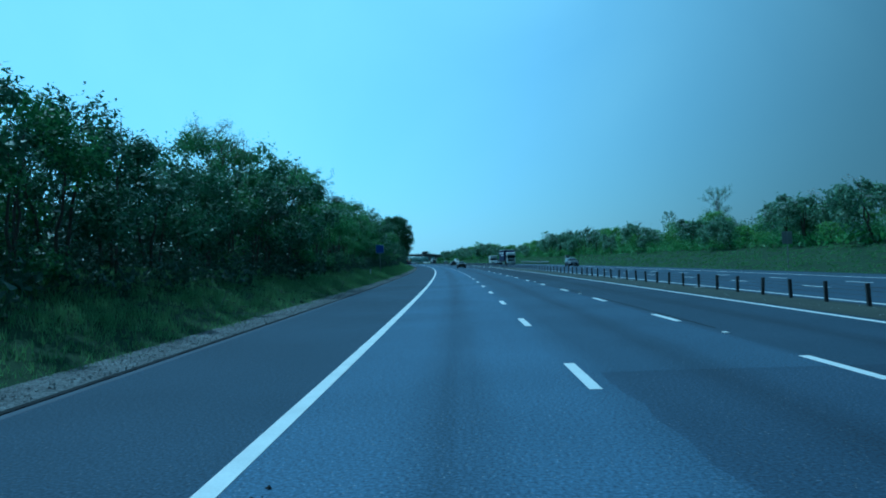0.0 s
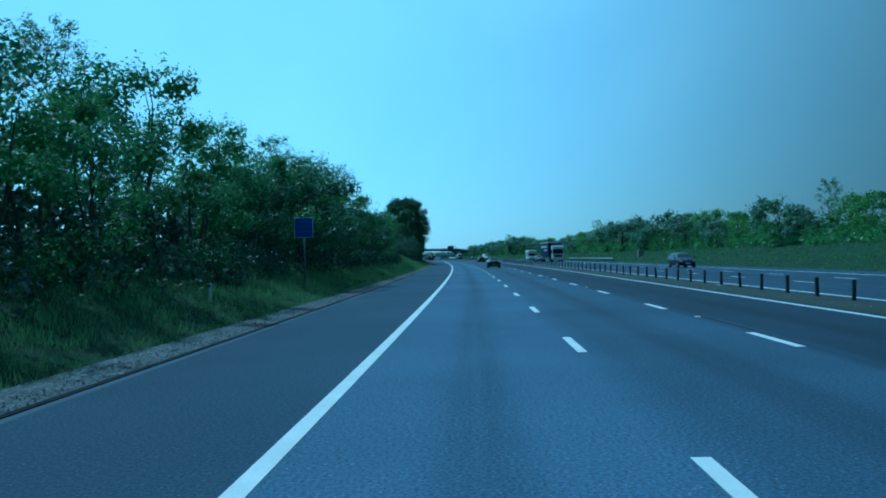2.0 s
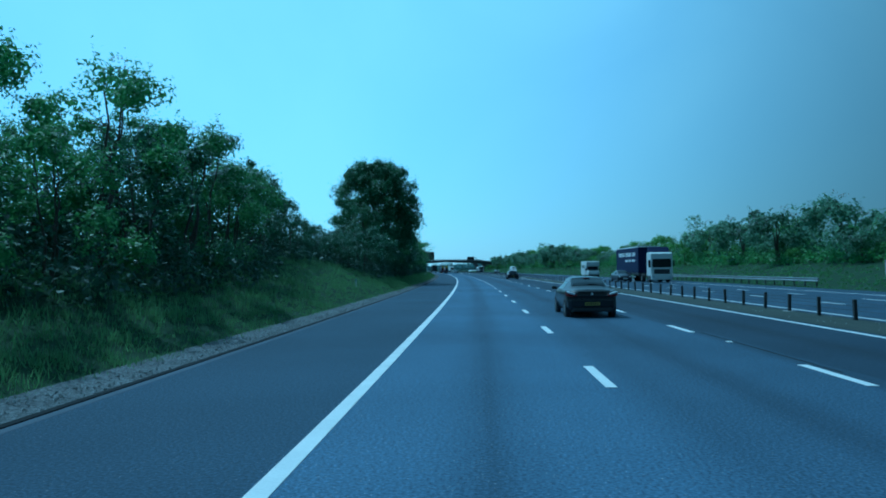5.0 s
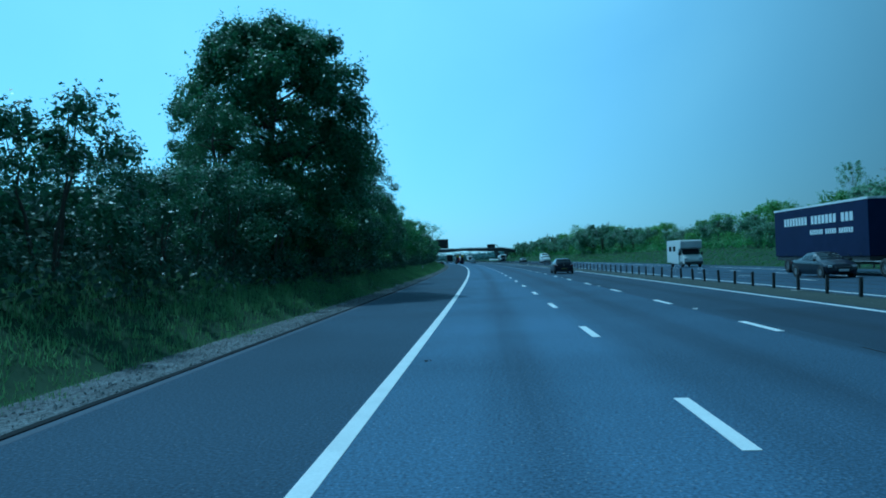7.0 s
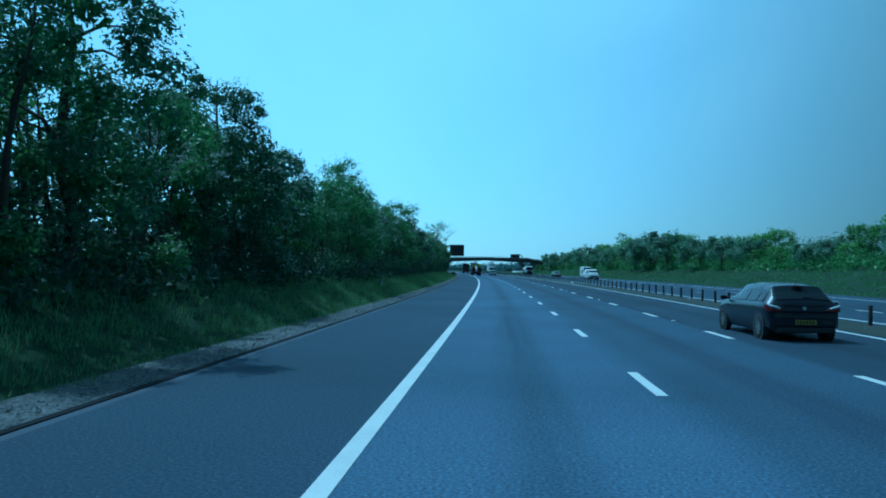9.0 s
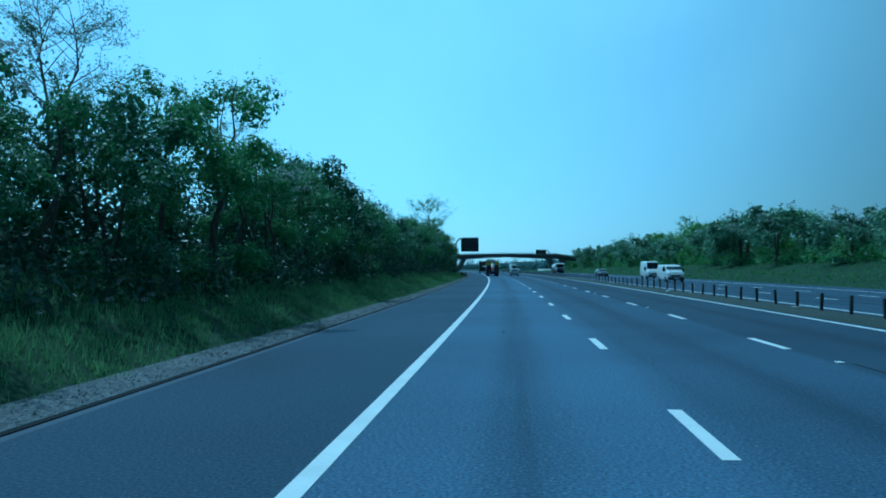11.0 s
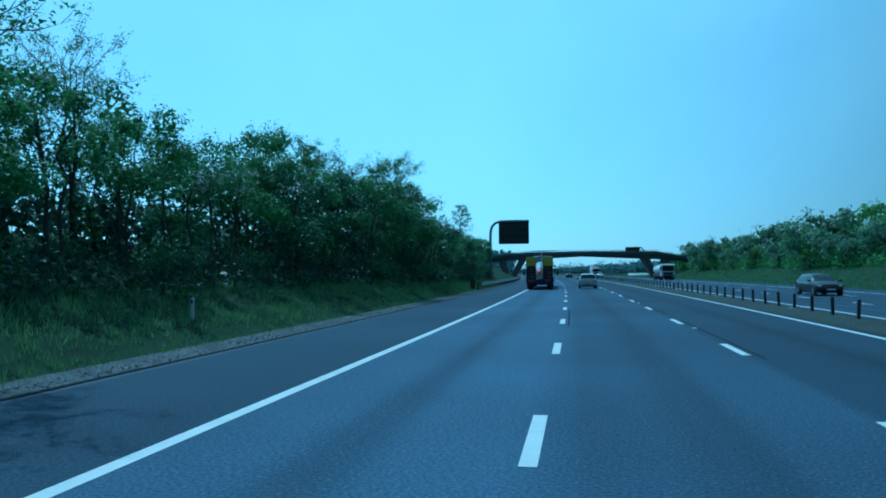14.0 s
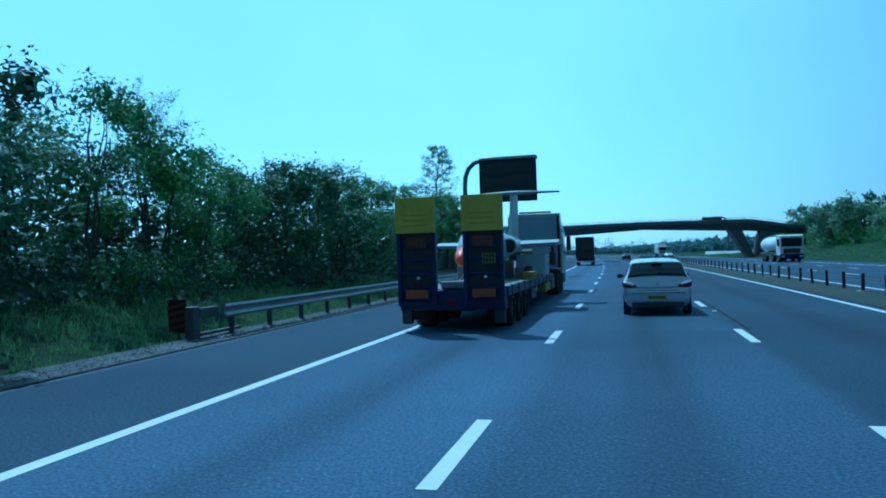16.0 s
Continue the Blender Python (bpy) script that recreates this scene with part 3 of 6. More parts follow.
KINDS = {
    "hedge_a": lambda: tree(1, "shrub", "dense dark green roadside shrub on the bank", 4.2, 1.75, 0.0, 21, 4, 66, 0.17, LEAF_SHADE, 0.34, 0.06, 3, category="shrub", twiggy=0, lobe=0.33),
    "hedge_b": lambda: tree(2, "shrub", "bushy mid green roadside shrub on the bank", 5.0, 1.8, 0.0, 21, 4, 66, 0.165, LEAF, 0.36, 0.06, 3, category="shrub", twiggy=0, lobe=0.32),
    "may_a": lambda: tree(3, "hawthorn", "hawthorn bush in white blossom on the bank", 5.6, 1.8, 0.0, 21, 4, 66, 0.16, LEAF_DARK, 0.4, 0.08, 3, blossom=1500, category="shrub", twiggy=0, lobe=0.32),
    "may_b": lambda: tree(4, "hawthorn", "hawthorn with scattered white blossom on the bank", 6.2, 1.85, 0.02, 21, 4, 66, 0.165, LEAF, 0.4, 0.08, 3, blossom=90, category="shrub", twiggy=0, lobe=0.32),
    "ash_a": lambda: tree(5, "tree", "leafy green roadside tree with upright limbs", 7.6, 1.85, 0.14, 20, 4, 68, 0.165, LEAF, 0.5, 0.12, 2, up=0.9, twiggy=4, lobe=0.34),
    "ash_b": lambda: tree(6, "tree", "fresh green roadside tree with a ragged top", 7.6, 1.7, 0.14, 20, 4, 68, 0.16, LEAF_FRESH, 0.45, 0.11, 2, up=1.0, twiggy=4, lobe=0.34),
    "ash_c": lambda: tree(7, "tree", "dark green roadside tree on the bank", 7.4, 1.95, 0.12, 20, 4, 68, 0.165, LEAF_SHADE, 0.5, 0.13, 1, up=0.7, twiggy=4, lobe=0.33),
    "thin_a": lambda: tree(8, "sapling", "tall thin young tree with sparse leaves", 9.0, 1.9, 0.30, 36, 6, 24, 0.13, LEAF, 0.5, 0.10, 1, 0.22, up=0.9, twiggy=1, lobe=0),
    "thin_b": lambda: tree(9, "sapling", "slender half-bare young tree just in leaf", 8.6, 2.1, 0.25, 44, 9, 17, 0.105, LEAF_GREY, 0.5, 0.10, 2, 0.2, up=1.0, twiggy=1, lobe=0),
    "airy": lambda: tree(17, "tree", "airy young tree with open leafy limbs", 9.6, 2.8, 0.24, 46, 6, 22, 0.13, LEAF, 0.5, 0.12, 1, 0.28, up=0.8, twiggy=1, lobe=0),
    "big": lambda: tree(10, "sycamore", "large spreading sycamore overhanging the hard shoulder", 12.3, 4.4, 0.03, 130, 3, 210, 0.24, LEAF_DARK, 0.36, 0.34, 1, up=0.25, outer=0.7, dome=0.62, twiggy=0, lobe=0.2, parted=True),
    "maple": lambda: tree(16, "maple", "broad leafy tree hanging over the grass verge", 10.0, 2.8, 0.03, 48, 3, 90, 0.2, LEAF_SHADE, 0.4, 0.2, 1, up=0.3, dome=0.5, lobe=0.26, parted=True),
    "far_a": lambda: tree(11, "tree", "rounded green tree in the roadside belt", 8.0, 3.1, 0.02, 20, 4, 32, 0.40, LEAF_FRESH, 0.5, 0.14, 1, up=0.35, twiggy=0, dome=0.5, outer=0.8, lobe=0.34),
    "far_b": lambda: tree(12, "tree", "dark green tree in the roadside belt", 8.8, 3.2, 0.02, 20, 4, 32, 0.40, LEAF, 0.5, 0.14, 1, up=0.4, twiggy=0, dome=0.5, outer=0.8, lobe=0.34),
    "far_c": lambda: tree(13, "tree", "fresh green tree in the roadside belt", 7.0, 2.8, 0.02, 20, 4, 32, 0.39, LEAF_FRESH, 0.5, 0.12, 2, up=0.4, twiggy=0, dome=0.5, outer=0.8, lobe=0.34),
    "far_may": lambda: tree(14, "hawthorn", "blossoming hawthorn at the edge of the tree belt", 4.6, 2.8, 0.0, 18, 4, 32, 0.35, LEAF_GREY, 0.4, 0.1, 3, blossom=300, category="shrub", twiggy=0, dome=0.5, bunch=1.5, outer=0.8, lobe=0.34),
    "fir": lambda: tree(15, "poplar", "tall pointed tree standing over the tree belt", 12.0, 2.4, 0.1, 60, 6, 14, 0.24, LEAF_GREY, 0.28, 0.16, 1, 0.3, up=0.5, lobe=0),
}
built = {}


def plant(kind, s, x, size=1.0, turn=0.0, group="", sink=0.1):
    m = place(s, x, ground_height(s, x) - sink, turn, size)
    if kind not in built:
        built[kind] = KINDS[kind]()
        built[kind].matrix_basis = m
        ob = built[kind]
    else:
        ob = copy_thing(built[kind], m)
    if group:
        tagged(ob, group=group)
    return ob


HEIGHTS = {"hedge_a": 4.2, "hedge_b": 5.0, "may_a": 5.6, "may_b": 6.2, "ash_a": 7.6, "ash_b": 7.6, "ash_c": 7.4, "thin_a": 9.0, "thin_b": 8.6, "airy": 9.6,
           "far_a": 8.0, "far_b": 8.8, "far_c": 7.0, "far_may": 4.6}
# how high the left-hand belt stands above the road, along it
BELT_S = (0, 24, 34, 42, 49, 53, 58, 66, 78, 86, 92, 98, 104, 108, 112, 120, 130, 145, 163, 174, 180, 196, 203, 215, 245, 262, 276, 282, 287, 293, 300, 308, 312, 318, 326, 333, 335, 341, 345, 352, 362, 370, 380, 395, 410, 418, 428, 437, 446, 455, 463, 520, 700)
BELT_Z = (8.8, 8.2, 7.8, 8.9, 10.2, 9.8, 8.8, 9.4, 8.8, 7.8, 8.3, 9.6, 9.8, 9.2, 8.6, 8.4, 8.2, 8.6, 8.6, 8, 6.6, 6.3, 7.2, 8.5, 10, 8.4, 8.6, 8.6, 7.8, 8.6, 9.3, 9.2, 9.2, 9.4, 9.2, 8.9, 8.4, 8.0, 8.2, 8.4, 8.8, 8.9, 9.0, 9.3, 9.5, 9.2, 8.6, 8.2, 7.6, 7.6, 7.8, 8.5, 8.5)


def belt_top(s):
    return float(np.interp(s, BELT_S, BELT_Z))


def bank_edge(s):
    """How far the shrubs' middles stand back from the edge line."""
    return float(np.interp(s, (0, 40, 60, 150, 163, 170, 184, 191, 205, 250, 300, 340, 370, 420, 440, 600),
                           (-9.2, -9.0, -9.1, -9.0, -9.6, -11.6, -11.2, -8.4, -8.5, -8.9, -9.0, -9.4, -9.6, -9.2, -9.0, -9.0)))


rng = random.Random(7)
s = 14.0
while s < 480:
    kind = rng.choice(("hedge_a", "hedge_b", "hedge_a", "hedge_b", "hedge_b", "may_b", "may_a"))
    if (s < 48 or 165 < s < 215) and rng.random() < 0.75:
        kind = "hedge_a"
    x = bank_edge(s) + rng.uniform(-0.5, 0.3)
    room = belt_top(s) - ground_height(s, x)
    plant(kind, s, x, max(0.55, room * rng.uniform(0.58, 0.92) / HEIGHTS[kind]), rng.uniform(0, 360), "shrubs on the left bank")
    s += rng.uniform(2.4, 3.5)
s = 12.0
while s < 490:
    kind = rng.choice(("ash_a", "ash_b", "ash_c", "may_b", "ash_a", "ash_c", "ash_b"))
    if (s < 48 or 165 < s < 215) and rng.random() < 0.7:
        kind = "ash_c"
    x = bank_edge(s) - rng.uniform(2.0, 3.8)
    room = belt_top(s) - ground_height(s, x)
    plant(kind, s, x, max(0.4, room * rng.uniform(0.80, 1.12) / HEIGHTS[kind]), rng.uniform(0, 360), "trees on the left bank")
    s += rng.uniform(3.0, 4.6)


def thicket(name, label, count, s0, s1, edge, deep, top, size, seed, material):
    """The mass of leaves inside and behind a belt of trees, as one mesh."""
    g = np.random.default_rng(seed)
    ss, q = g.uniform(s0, s1, count), g.uniform(0, 1, count)
    c, up = np.empty((count, 3), dtype=np.float32), g.uniform(0, 1, count) ** 0.9
    for i in range(count):
        x = edge(ss[i]) + deep * q[i] ** 1.6
        z0 = ground_height(ss[i], x)
        lump = 0.82 + 0.22 * noise.noise((ss[i] * 0.23, x * 0.23, 9))
        c[i] = road(ss[i], x, z0 + (top(ss[i]) * lump - z0) * up[i])
    return tagged(part(name, leaf_mesh(g, c, size * np.interp(up, (0.3, 0.7), (1.0, 0.42)), corners=3), material), label, "thicket", kind="stuff")


thicket("thicket", "dense undergrowth inside the roadside tree belt, inner shade put into its colour", 170000, 0, 500, lambda s: bank_edge(s) - 1.6, -7.0, lambda s: belt_top(s) * 0.87, 0.34, 21, LEAF_HOLLOW_SHADE)
thicket("undergrowth", "low brambles and saplings at the foot of the shrubs, shade put into their colour", 80000, 5, 480, lambda s: bank_edge(s) + 1.8 + 0.9 * noise.noise((s * 0.3, 3, 1)), -3.0,
        lambda s: ground_height(s, bank_edge(s)) + 1.5 + 0.8 * noise.noise((s * 0.5, 0, 4)), 0.2, 23, LEAF_HOLLOW_SHADE)
# single trees that stand out of the left belt
for kind, s, x, top in (("thin_b", 46.4, -11.5, 10.2), ("thin_a", 66, -10, 9.9), ("thin_a", 79.5, -12.6, 11.3), ("thin_b", 116.5, -11.0, 10.2), ("thin_a", 100, -10.5, 10.6), ("thin_b", 124, -10.5, 12.0), ("thin_b", 120.8, -11.2, 11.4), ("thin_b", 134, -14.6, 13.0),
                        ("thin_b", 299.5, -12.6, 12.6), ("thin_b", 378.8, -11.2, 10.4), ("thin_b", 311, -11.5, 10.0), ("thin_a", 326, -10.8, 9.6), ("thin_a", 351, -12, 9.4), ("airy", 370, -7.8, 10.9), ("thin_a", 397, -10.5, 10.4),
                        ("thin_b", 405, -11.4, 11.0), ("thin_a", 412, -10.4, 11.2), ("thin_a", 419.2, -11.2, 12.8), ("thin_b", 436.8, -11.5, 9.0),
                        ("thin_b", 119, 44.5, 13.4), ("thin_a", 141.5, 44.6, 10.8), ("thin_a", 434.8, 42.6, 14.0), ("thin_a", 262, 43.5, 12.4)):
    plant(kind, s, x, (top - ground_height(s, x)) / HEIGHTS[kind], s * 37.0, "young trees above the belts")
plant("big", 218.0, -10.1, 1.03, 40)
for s, x, top in ((228, -9.6, 12.0), (236, -9.2, 11.2), (245, -9.0, 10.4), (255, -9.2, 8.6), (210, -10.5, 9.0), (264, -9.6, 7.6)):
    plant("maple", s, x, (top - ground_height(s, x)) / 10.0, s * 31.0, "broad trees beside the sycamore")
for kind, s, x, top in (("ash_c", 416.0, -10.4, 10.3), ("airy", 418.8, -10.6, 11.6), ("ash_a", 421.4, -10.4, 10.4), ("ash_c", 424.6, -10.6, 9.6), ("airy", 112.5, -11.4, 10.2), ("ash_a", 279.8, -10.4, 9.9)):
    plant(kind, s, x, (top - ground_height(s, x)) / HEIGHTS[kind], s * 17.0, "tall trees in the left belt")
plant("fir", 494.0, -14.5, 0.95, 0)
# the belt on the far side of the motorway
FAR_S = (0, 75, 115, 140, 160, 200, 256, 290, 310, 350, 390, 436, 480, 515, 577, 700)
FAR_Z = (9.0, 9.6, 10.0, 9.4, 9.6, 10.8, 11.6, 10.2, 9.8, 10.6, 12.0, 12.8, 13.2, 11.6, 10.5, 9.0)
for x0, x1, step, low in ((38.6, 41.0, 4.4, 0.62), (42.5, 47.5, 5.4, 1.2)):
    s = 36.0
    while s < 585:
        kind = rng.choice(("far_a", "far_b", "far_c", "far_a", "far_c")) if x0 > 42 else rng.choice(("far_may", "far_c", "far_may", "far_a", "far_b"))
        x = rng.uniform(x0, x1)
        room = float(np.interp(s, FAR_S, FAR_Z)) - ground_height(s, x)
        plant(kind, s, x, room * rng.uniform(low - 0.28, low + 0.22) / HEIGHTS[kind], rng.uniform(0, 360), "trees beyond the opposite carriageway")
        s += rng.uniform(0.7, 1.35) * step
thicket("thicket", "dense green trees behind the edge of the far belt", 80000, 20, 590, lambda s: 43.0, 12.0, lambda s: float(np.interp(s, FAR_S, FAR_Z)) * 0.74, 0.5, 22, LEAF_DARK)
thicket("undergrowth", "low green scrub along the foot of the far belt", 45000, 30, 590, lambda s: 38.4 + 0.8 * noise.noise((s * 0.2, 7, 2)), 4.5,
        lambda s: ground_height(s, 40.0) + 2.6 + 1.0 * noise.noise((s * 0.3, 1, 8)), 0.42, 24, LEAF)


def woods(name, label, places, seed, leaves):
    """Far woods: one mesh of many leafy tufts round each crown."""
    g = np.random.default_rng(seed)
    cs = []
    for s, x, high in places:
        n = 80
        d = g.normal(0, 1, (n, 3))
        d /= np.linalg.norm(d, axis=1)[:, None]
        d *= g.uniform(0.5, 1.0, (n, 1)) ** 0.5
        p = road(s, x, ground_height(s, x))
        cs.append(np.array([p.x, p.y, p.z + high * 0.55]) + d * np.array([high * 0.42, high * 0.42, high * 0.48]))
    ob = part(name, leaf_mesh(g, np.concatenate(cs), 1.2, corners=3), leaves)
    return tagged(ob, label, "woods", kind="stuff")


spots = []
for s in np.arange(640, 1500, 6.5):
    for k in range(3):
        spots.append((s + rng.uniform(-3, 3), -9.0 - 7 * k - rng.uniform(0, 4), rng.uniform(6.5, 9.5)))
        spots.append((s + rng.uniform(-3, 3), 44.0 + 7 * k + rng.uniform(0, 4), rng.uniform(3.5, 5.5)))
woods("distant_woods", "distant woods along both sides of the motorway, haze put into their colour", spots, 3, LEAF_HAZE)
spots = [(rng.uniform(1150, 1900), rng.uniform(-600, 800), rng.uniform(10, 17)) for _ in range(620)]
woods("distant_woods", "far woods on the horizon, haze put into their colour", spots, 4, LEAF_HAZE)


# ---- grass ----
def grass(name, label, count, s0, s1, edge, depth, high, width, seed, material):
    """Blades of grass in tufts, between the edge and a depth behind it."""
    g = np.random.default_rng(seed)
    n = count // 9
    ts, td = g.uniform(s0, s1, n), g.uniform(0, 1, n) ** 1.15
    v = np.zeros((n, 9, 3, 3), dtype=np.float32)
    for i in range(n):
        e = edge(ts[i])
        x = e + depth(ts[i]) * td[i]
        tall = high * (0.45 + 0.55 * min(1, td[i] * 4)) * (0.75 + 0.5 * noise.noise((ts[i] * 0.3, x, 2)))
        p = np.array(road(ts[i], x, ground_height(ts[i], x) - 0.02))
        c = p + np.concatenate((g.normal(0, high * 0.32, (9, 2)), np.zeros((9, 1))), 1)
        a = g.uniform(0, 6.28, 9)
        side = np.stack((np.cos(a), np.sin(a), np.zeros(9)), 1) * width * 0.5
        lean = np.concatenate((g.normal(0, 0.28, (9, 2)) * tall, g.uniform(0.55, 1.15, (9, 1)) * tall), 1)
        v[i, :, 0], v[i, :, 1], v[i, :, 2] = c - side, c + side, c + lean
    ob = part(name, np_mesh(name, v.reshape(-1, 3), np.arange(n * 27).reshape(-1, 3)), material)
    return tagged(ob, label, "grass", kind="stuff")


grass("grass", "long green grass on the bank beside the gravel", 270000, 5, 460, lambda s: -4.72 + 0.3 * noise.noise((s * 0.45, 0, 0)) + 0.12 * noise.noise((s * 2.1, 4, 0)), lambda s: bank_edge(s) + 4.6, 0.36, 0.024, 1, BLADE)
grass("grass", "rough green grass on the bank beyond the opposite carriageway", 90000, 30, 640, lambda s: 29.6, lambda s: 11.5, 0.3, 0.10, 2, BLADE)
grass("grass", "thin dry grass in the central reservation", 14000, 20, 480, lambda s: 12.4, lambda s: 1.5, 0.16, 0.025, 3, BLADE_DARK)

def flowers(places, seed):
    """Heads of white cow parsley standing over the grass."""
    g = np.random.default_rng(seed)
    cs = []
    for s, x in places:
        p = np.array(road(s, x, ground_height(s, x) + g.uniform(0.5, 0.95)))
        cs.append(p + ball(g, (14,)) * np.array([0.11, 0.11, 0.035]))
    ob = part("wild_flowers", leaf_mesh(g, np.concatenate(cs), 0.032), BLOSSOM)
    return tagged(ob, "white cow parsley heads among the roadside grass", "wild flowers", kind="stuff")


flowers([(rng.uniform(372, 384), rng.uniform(-7.6, -5.9)) for _ in range(34)] + [(rng.uniform(388, 396), rng.uniform(-7.8, -6.2)) for _ in range(14)]
        + [(rng.uniform(275, 300), rng.uniform(-7.2, -5.6)) for _ in range(14)], 9)

# ---- road surface details ----
def slab(name, s0, s1, x0, x1, z, material, label, ragged=0.06):
    """A thin patch of surfacing with slightly uneven edges."""
    n = max(3, int((s1 - s0) / 0.8))
    g = np.random.default_rng(int(s0 * 7 + x0 * 13) % 9999)
    v, f, uv = [], [], []
    for i in range(n + 1):
        s = s0 + (s1 - s0) * i / n
        a, b = g.uniform(-ragged, ragged, 2)
        uv += [(x0 + a, s), (x0 + a, s), (x1 + b, s), (x1 + b, s)]
        v += [tuple(road(s, x0 + a, 0.0)), tuple(road(s, x0 + a + 0.01, z)), tuple(road(s, x1 + b - 0.01, z)), tuple(road(s, x1 + b, 0.0))]
    for i in range(n):
        for k in range(3):
            f.append((4 * i + k, 4 * i + k + 1, 4 * i + k + 5, 4 * i + k + 4))
    me = np_mesh(name, v, f)
    me.uv_layers.new(name="lane").data.foreach_set("uv", np.array(uv, dtype=np.float32)[np.array(f).ravel()].ravel())
    return fixed(name, me, material, label, "road patch")


slab("road_patch", -70, 15.3, 4.0, 11.4, 0.0022, ASPHALT_DARK, "older darker asphalt in the outer lanes")
slab("road_patch", 262, 430, 4.05, 7.3, 0.002, ASPHALT_MID, "darker resurfaced middle lane")
slab("road_patch", 60, 200, 7.9, 11.3, 0.002, ASPHALT_DARK, "darker outer lane surface")


def bits(name, label, material, places, seed, small=0.03, big=0.09, category="debris"):
    """Small stones and scraps scattered on the surface, as one mesh."""
    g = np.random.default_rng(seed)
    v, f = [], []
    for s, x, z in places:
        r = g.uniform(small, big)
        p = np.array(road(s, x, z))
        k = len(v)
        d = np.array([(1, 0, 0), (0, 1, 0), (-1, 0, 0), (0, -1, 0), (0, 0, 0.8), (0, 0, -0.5)]) * r * g.uniform(0.6, 1.25, (6, 3))
        v += [tuple(p + q) for q in d]
        f += [(k + a, k + b, k + c) for a, b, c in ((0, 1, 4), (1, 2, 4), (2, 3, 4), (3, 0, 4), (1, 0, 5), (2, 1, 5), (3, 2, 5), (0, 3, 5))]
    return tagged(part(name, np_mesh(name, v, f), material), label, category, kind="stuff")


g2 = np.random.default_rng(77)
bits("gravel", "loose pale stones in the drain strip", STONE, [(a, b, 0.02) for a, b in zip(g2.uniform(8, 440, 12000), -3.83 - 0.95 * g2.uniform(0, 1, 12000) ** 1.1)], 5, 0.012, 0.04)
bits("gravel", "stones and crumbs on the central reservation", STONE, [(a, b, 0.05) for a, b in zip(g2.uniform(20, 470, 1500), g2.uniform(12.2, 14.0, 1500))], 6, 0.008, 0.025)
for s, x in ((9.9, 0.38), (39.4, 0.36), (100.4, 0.32), (190.9, 0.31), (297, 1.6), (362.5, 4.6), (279, 4.9)):
    bits("road_scrap", "small dark scrap of rubber lying on the asphalt", RUBBER, [(s + g2.uniform(-0.2, 0.2), x + g2.uniform(-0.12, 0.12), 0.01) for _ in range(5)], int(s), 0.010, 0.032)


def stud_mesh():
    bm = bmesh.new()
    box(bm, -0.06, 0.06, -0.09, 0.09, 0.0, 0.02, 0.008)
    me = bpy.data.meshes.new("road_stud")
    bm.to_mesh(me)
    bm.free()
    return me


STUD = stud_mesh()
for i in range(36):
    d = part("road_stud", STUD, PAINT, carriageway)
    d.matrix_basis = place(2.0 + 18.05 * i, 7.56, 0.002)


# ---- fences, rails, signs ----
def build_fence():
    fence = empty("wire_rope_fence", place(0, 13.65), "black-posted wire rope safety fence in the central reservation", "fence")
    inv = fence.matrix_basis.inverted()
    bm = bmesh.new()
    box(bm, -0.055, 0.055, -0.05, 0.05, -0.15, 0.66, 0.012)
    me = bpy.data.meshes.new("post")
    bm.to_mesh(me)
    bm.free()
    foot = bmesh.new()
    box(foot, -0.2, 0.2, -0.2, 0.2, -0.1, 0.055, 0.02)
    fm = bpy.data.meshes.new("foot")
    foot.to_mesh(fm)
    foot.free()
    g = random.Random(4)
    for i in range(-6, 250):
        p = part("post", me, POST_BLACK, fence)
        p.matrix_basis = inv @ place(1.55 + 2.4 * i, 13.65 + g.uniform(-0.02, 0.02), 0.03) @ pose(0, 0, 0, g.uniform(-2, 2), g.uniform(-2.5, 2.5), g.uniform(-6, 6))
        if i % 7 == 2:
            q = part("foot", fm, CONCRETE, fence)
            q.matrix_basis = inv @ place(1.55 + 2.4 * i, 13.65, 0.0)
    for z in (0.33, 0.47, 0.58):
        ss = np.arange(-12, 600, 4.8)
        bm = bmesh.new()
        rings = []
        for s in ss:
            rings.append([inv @ road(s, 13.65 + 0.008 * math.cos(a), z + 0.008 * math.sin(a)) for a in (0.5, 2.1, 3.7, 5.3)])
        loft(bm, rings)
        part("cable", bm, CABLE, fence)


build_fence()


POST_STEEL = surface("weathered_steel", (0.05, 0.052, 0.058), (0.16, 0.162, 0.17), rough=0.6, metal=0.4)


def guard_rail(s0, s1, x, label, side=1):
    """Box-beam guard rail on posts; side +1: its face looks to the right."""
    rail = empty("guard_rail", place(s0, x), label, "guard rail")
    inv = rail.matrix_basis.inverted()
    ss = np.linspace(s0, s1, max(2, int((s1 - s0) / 4)))
    sec = [(0.0, 0.47), (0.08, 0.45), (0.11, 0.51), (0.05, 0.58), (0.05, 0.65), (0.11, 0.72), (0.08, 0.78), (0.0, 0.77), (-0.05, 0.74), (-0.05, 0.50)]
    bm = bmesh.new()
    loft(bm, [[inv @ road(s, x + side * a, b) for a, b in sec] for s in ss])
    part("beam", bm, STEEL, rail)
    bm = bmesh.new()
    box(bm, -0.055, 0.055, -0.05, 0.05, -0.3, 0.70, 0.008)
    me = bpy.data.meshes.new("post")
    bm.to_mesh(me)
    bm.free()
    s = s0 + 0.6
    while s < s1:
        p = part("post", me, POST_STEEL, rail)
        p.matrix_basis = inv @ place(s, x - side * 0.11)
        s += 2.05
    return rail


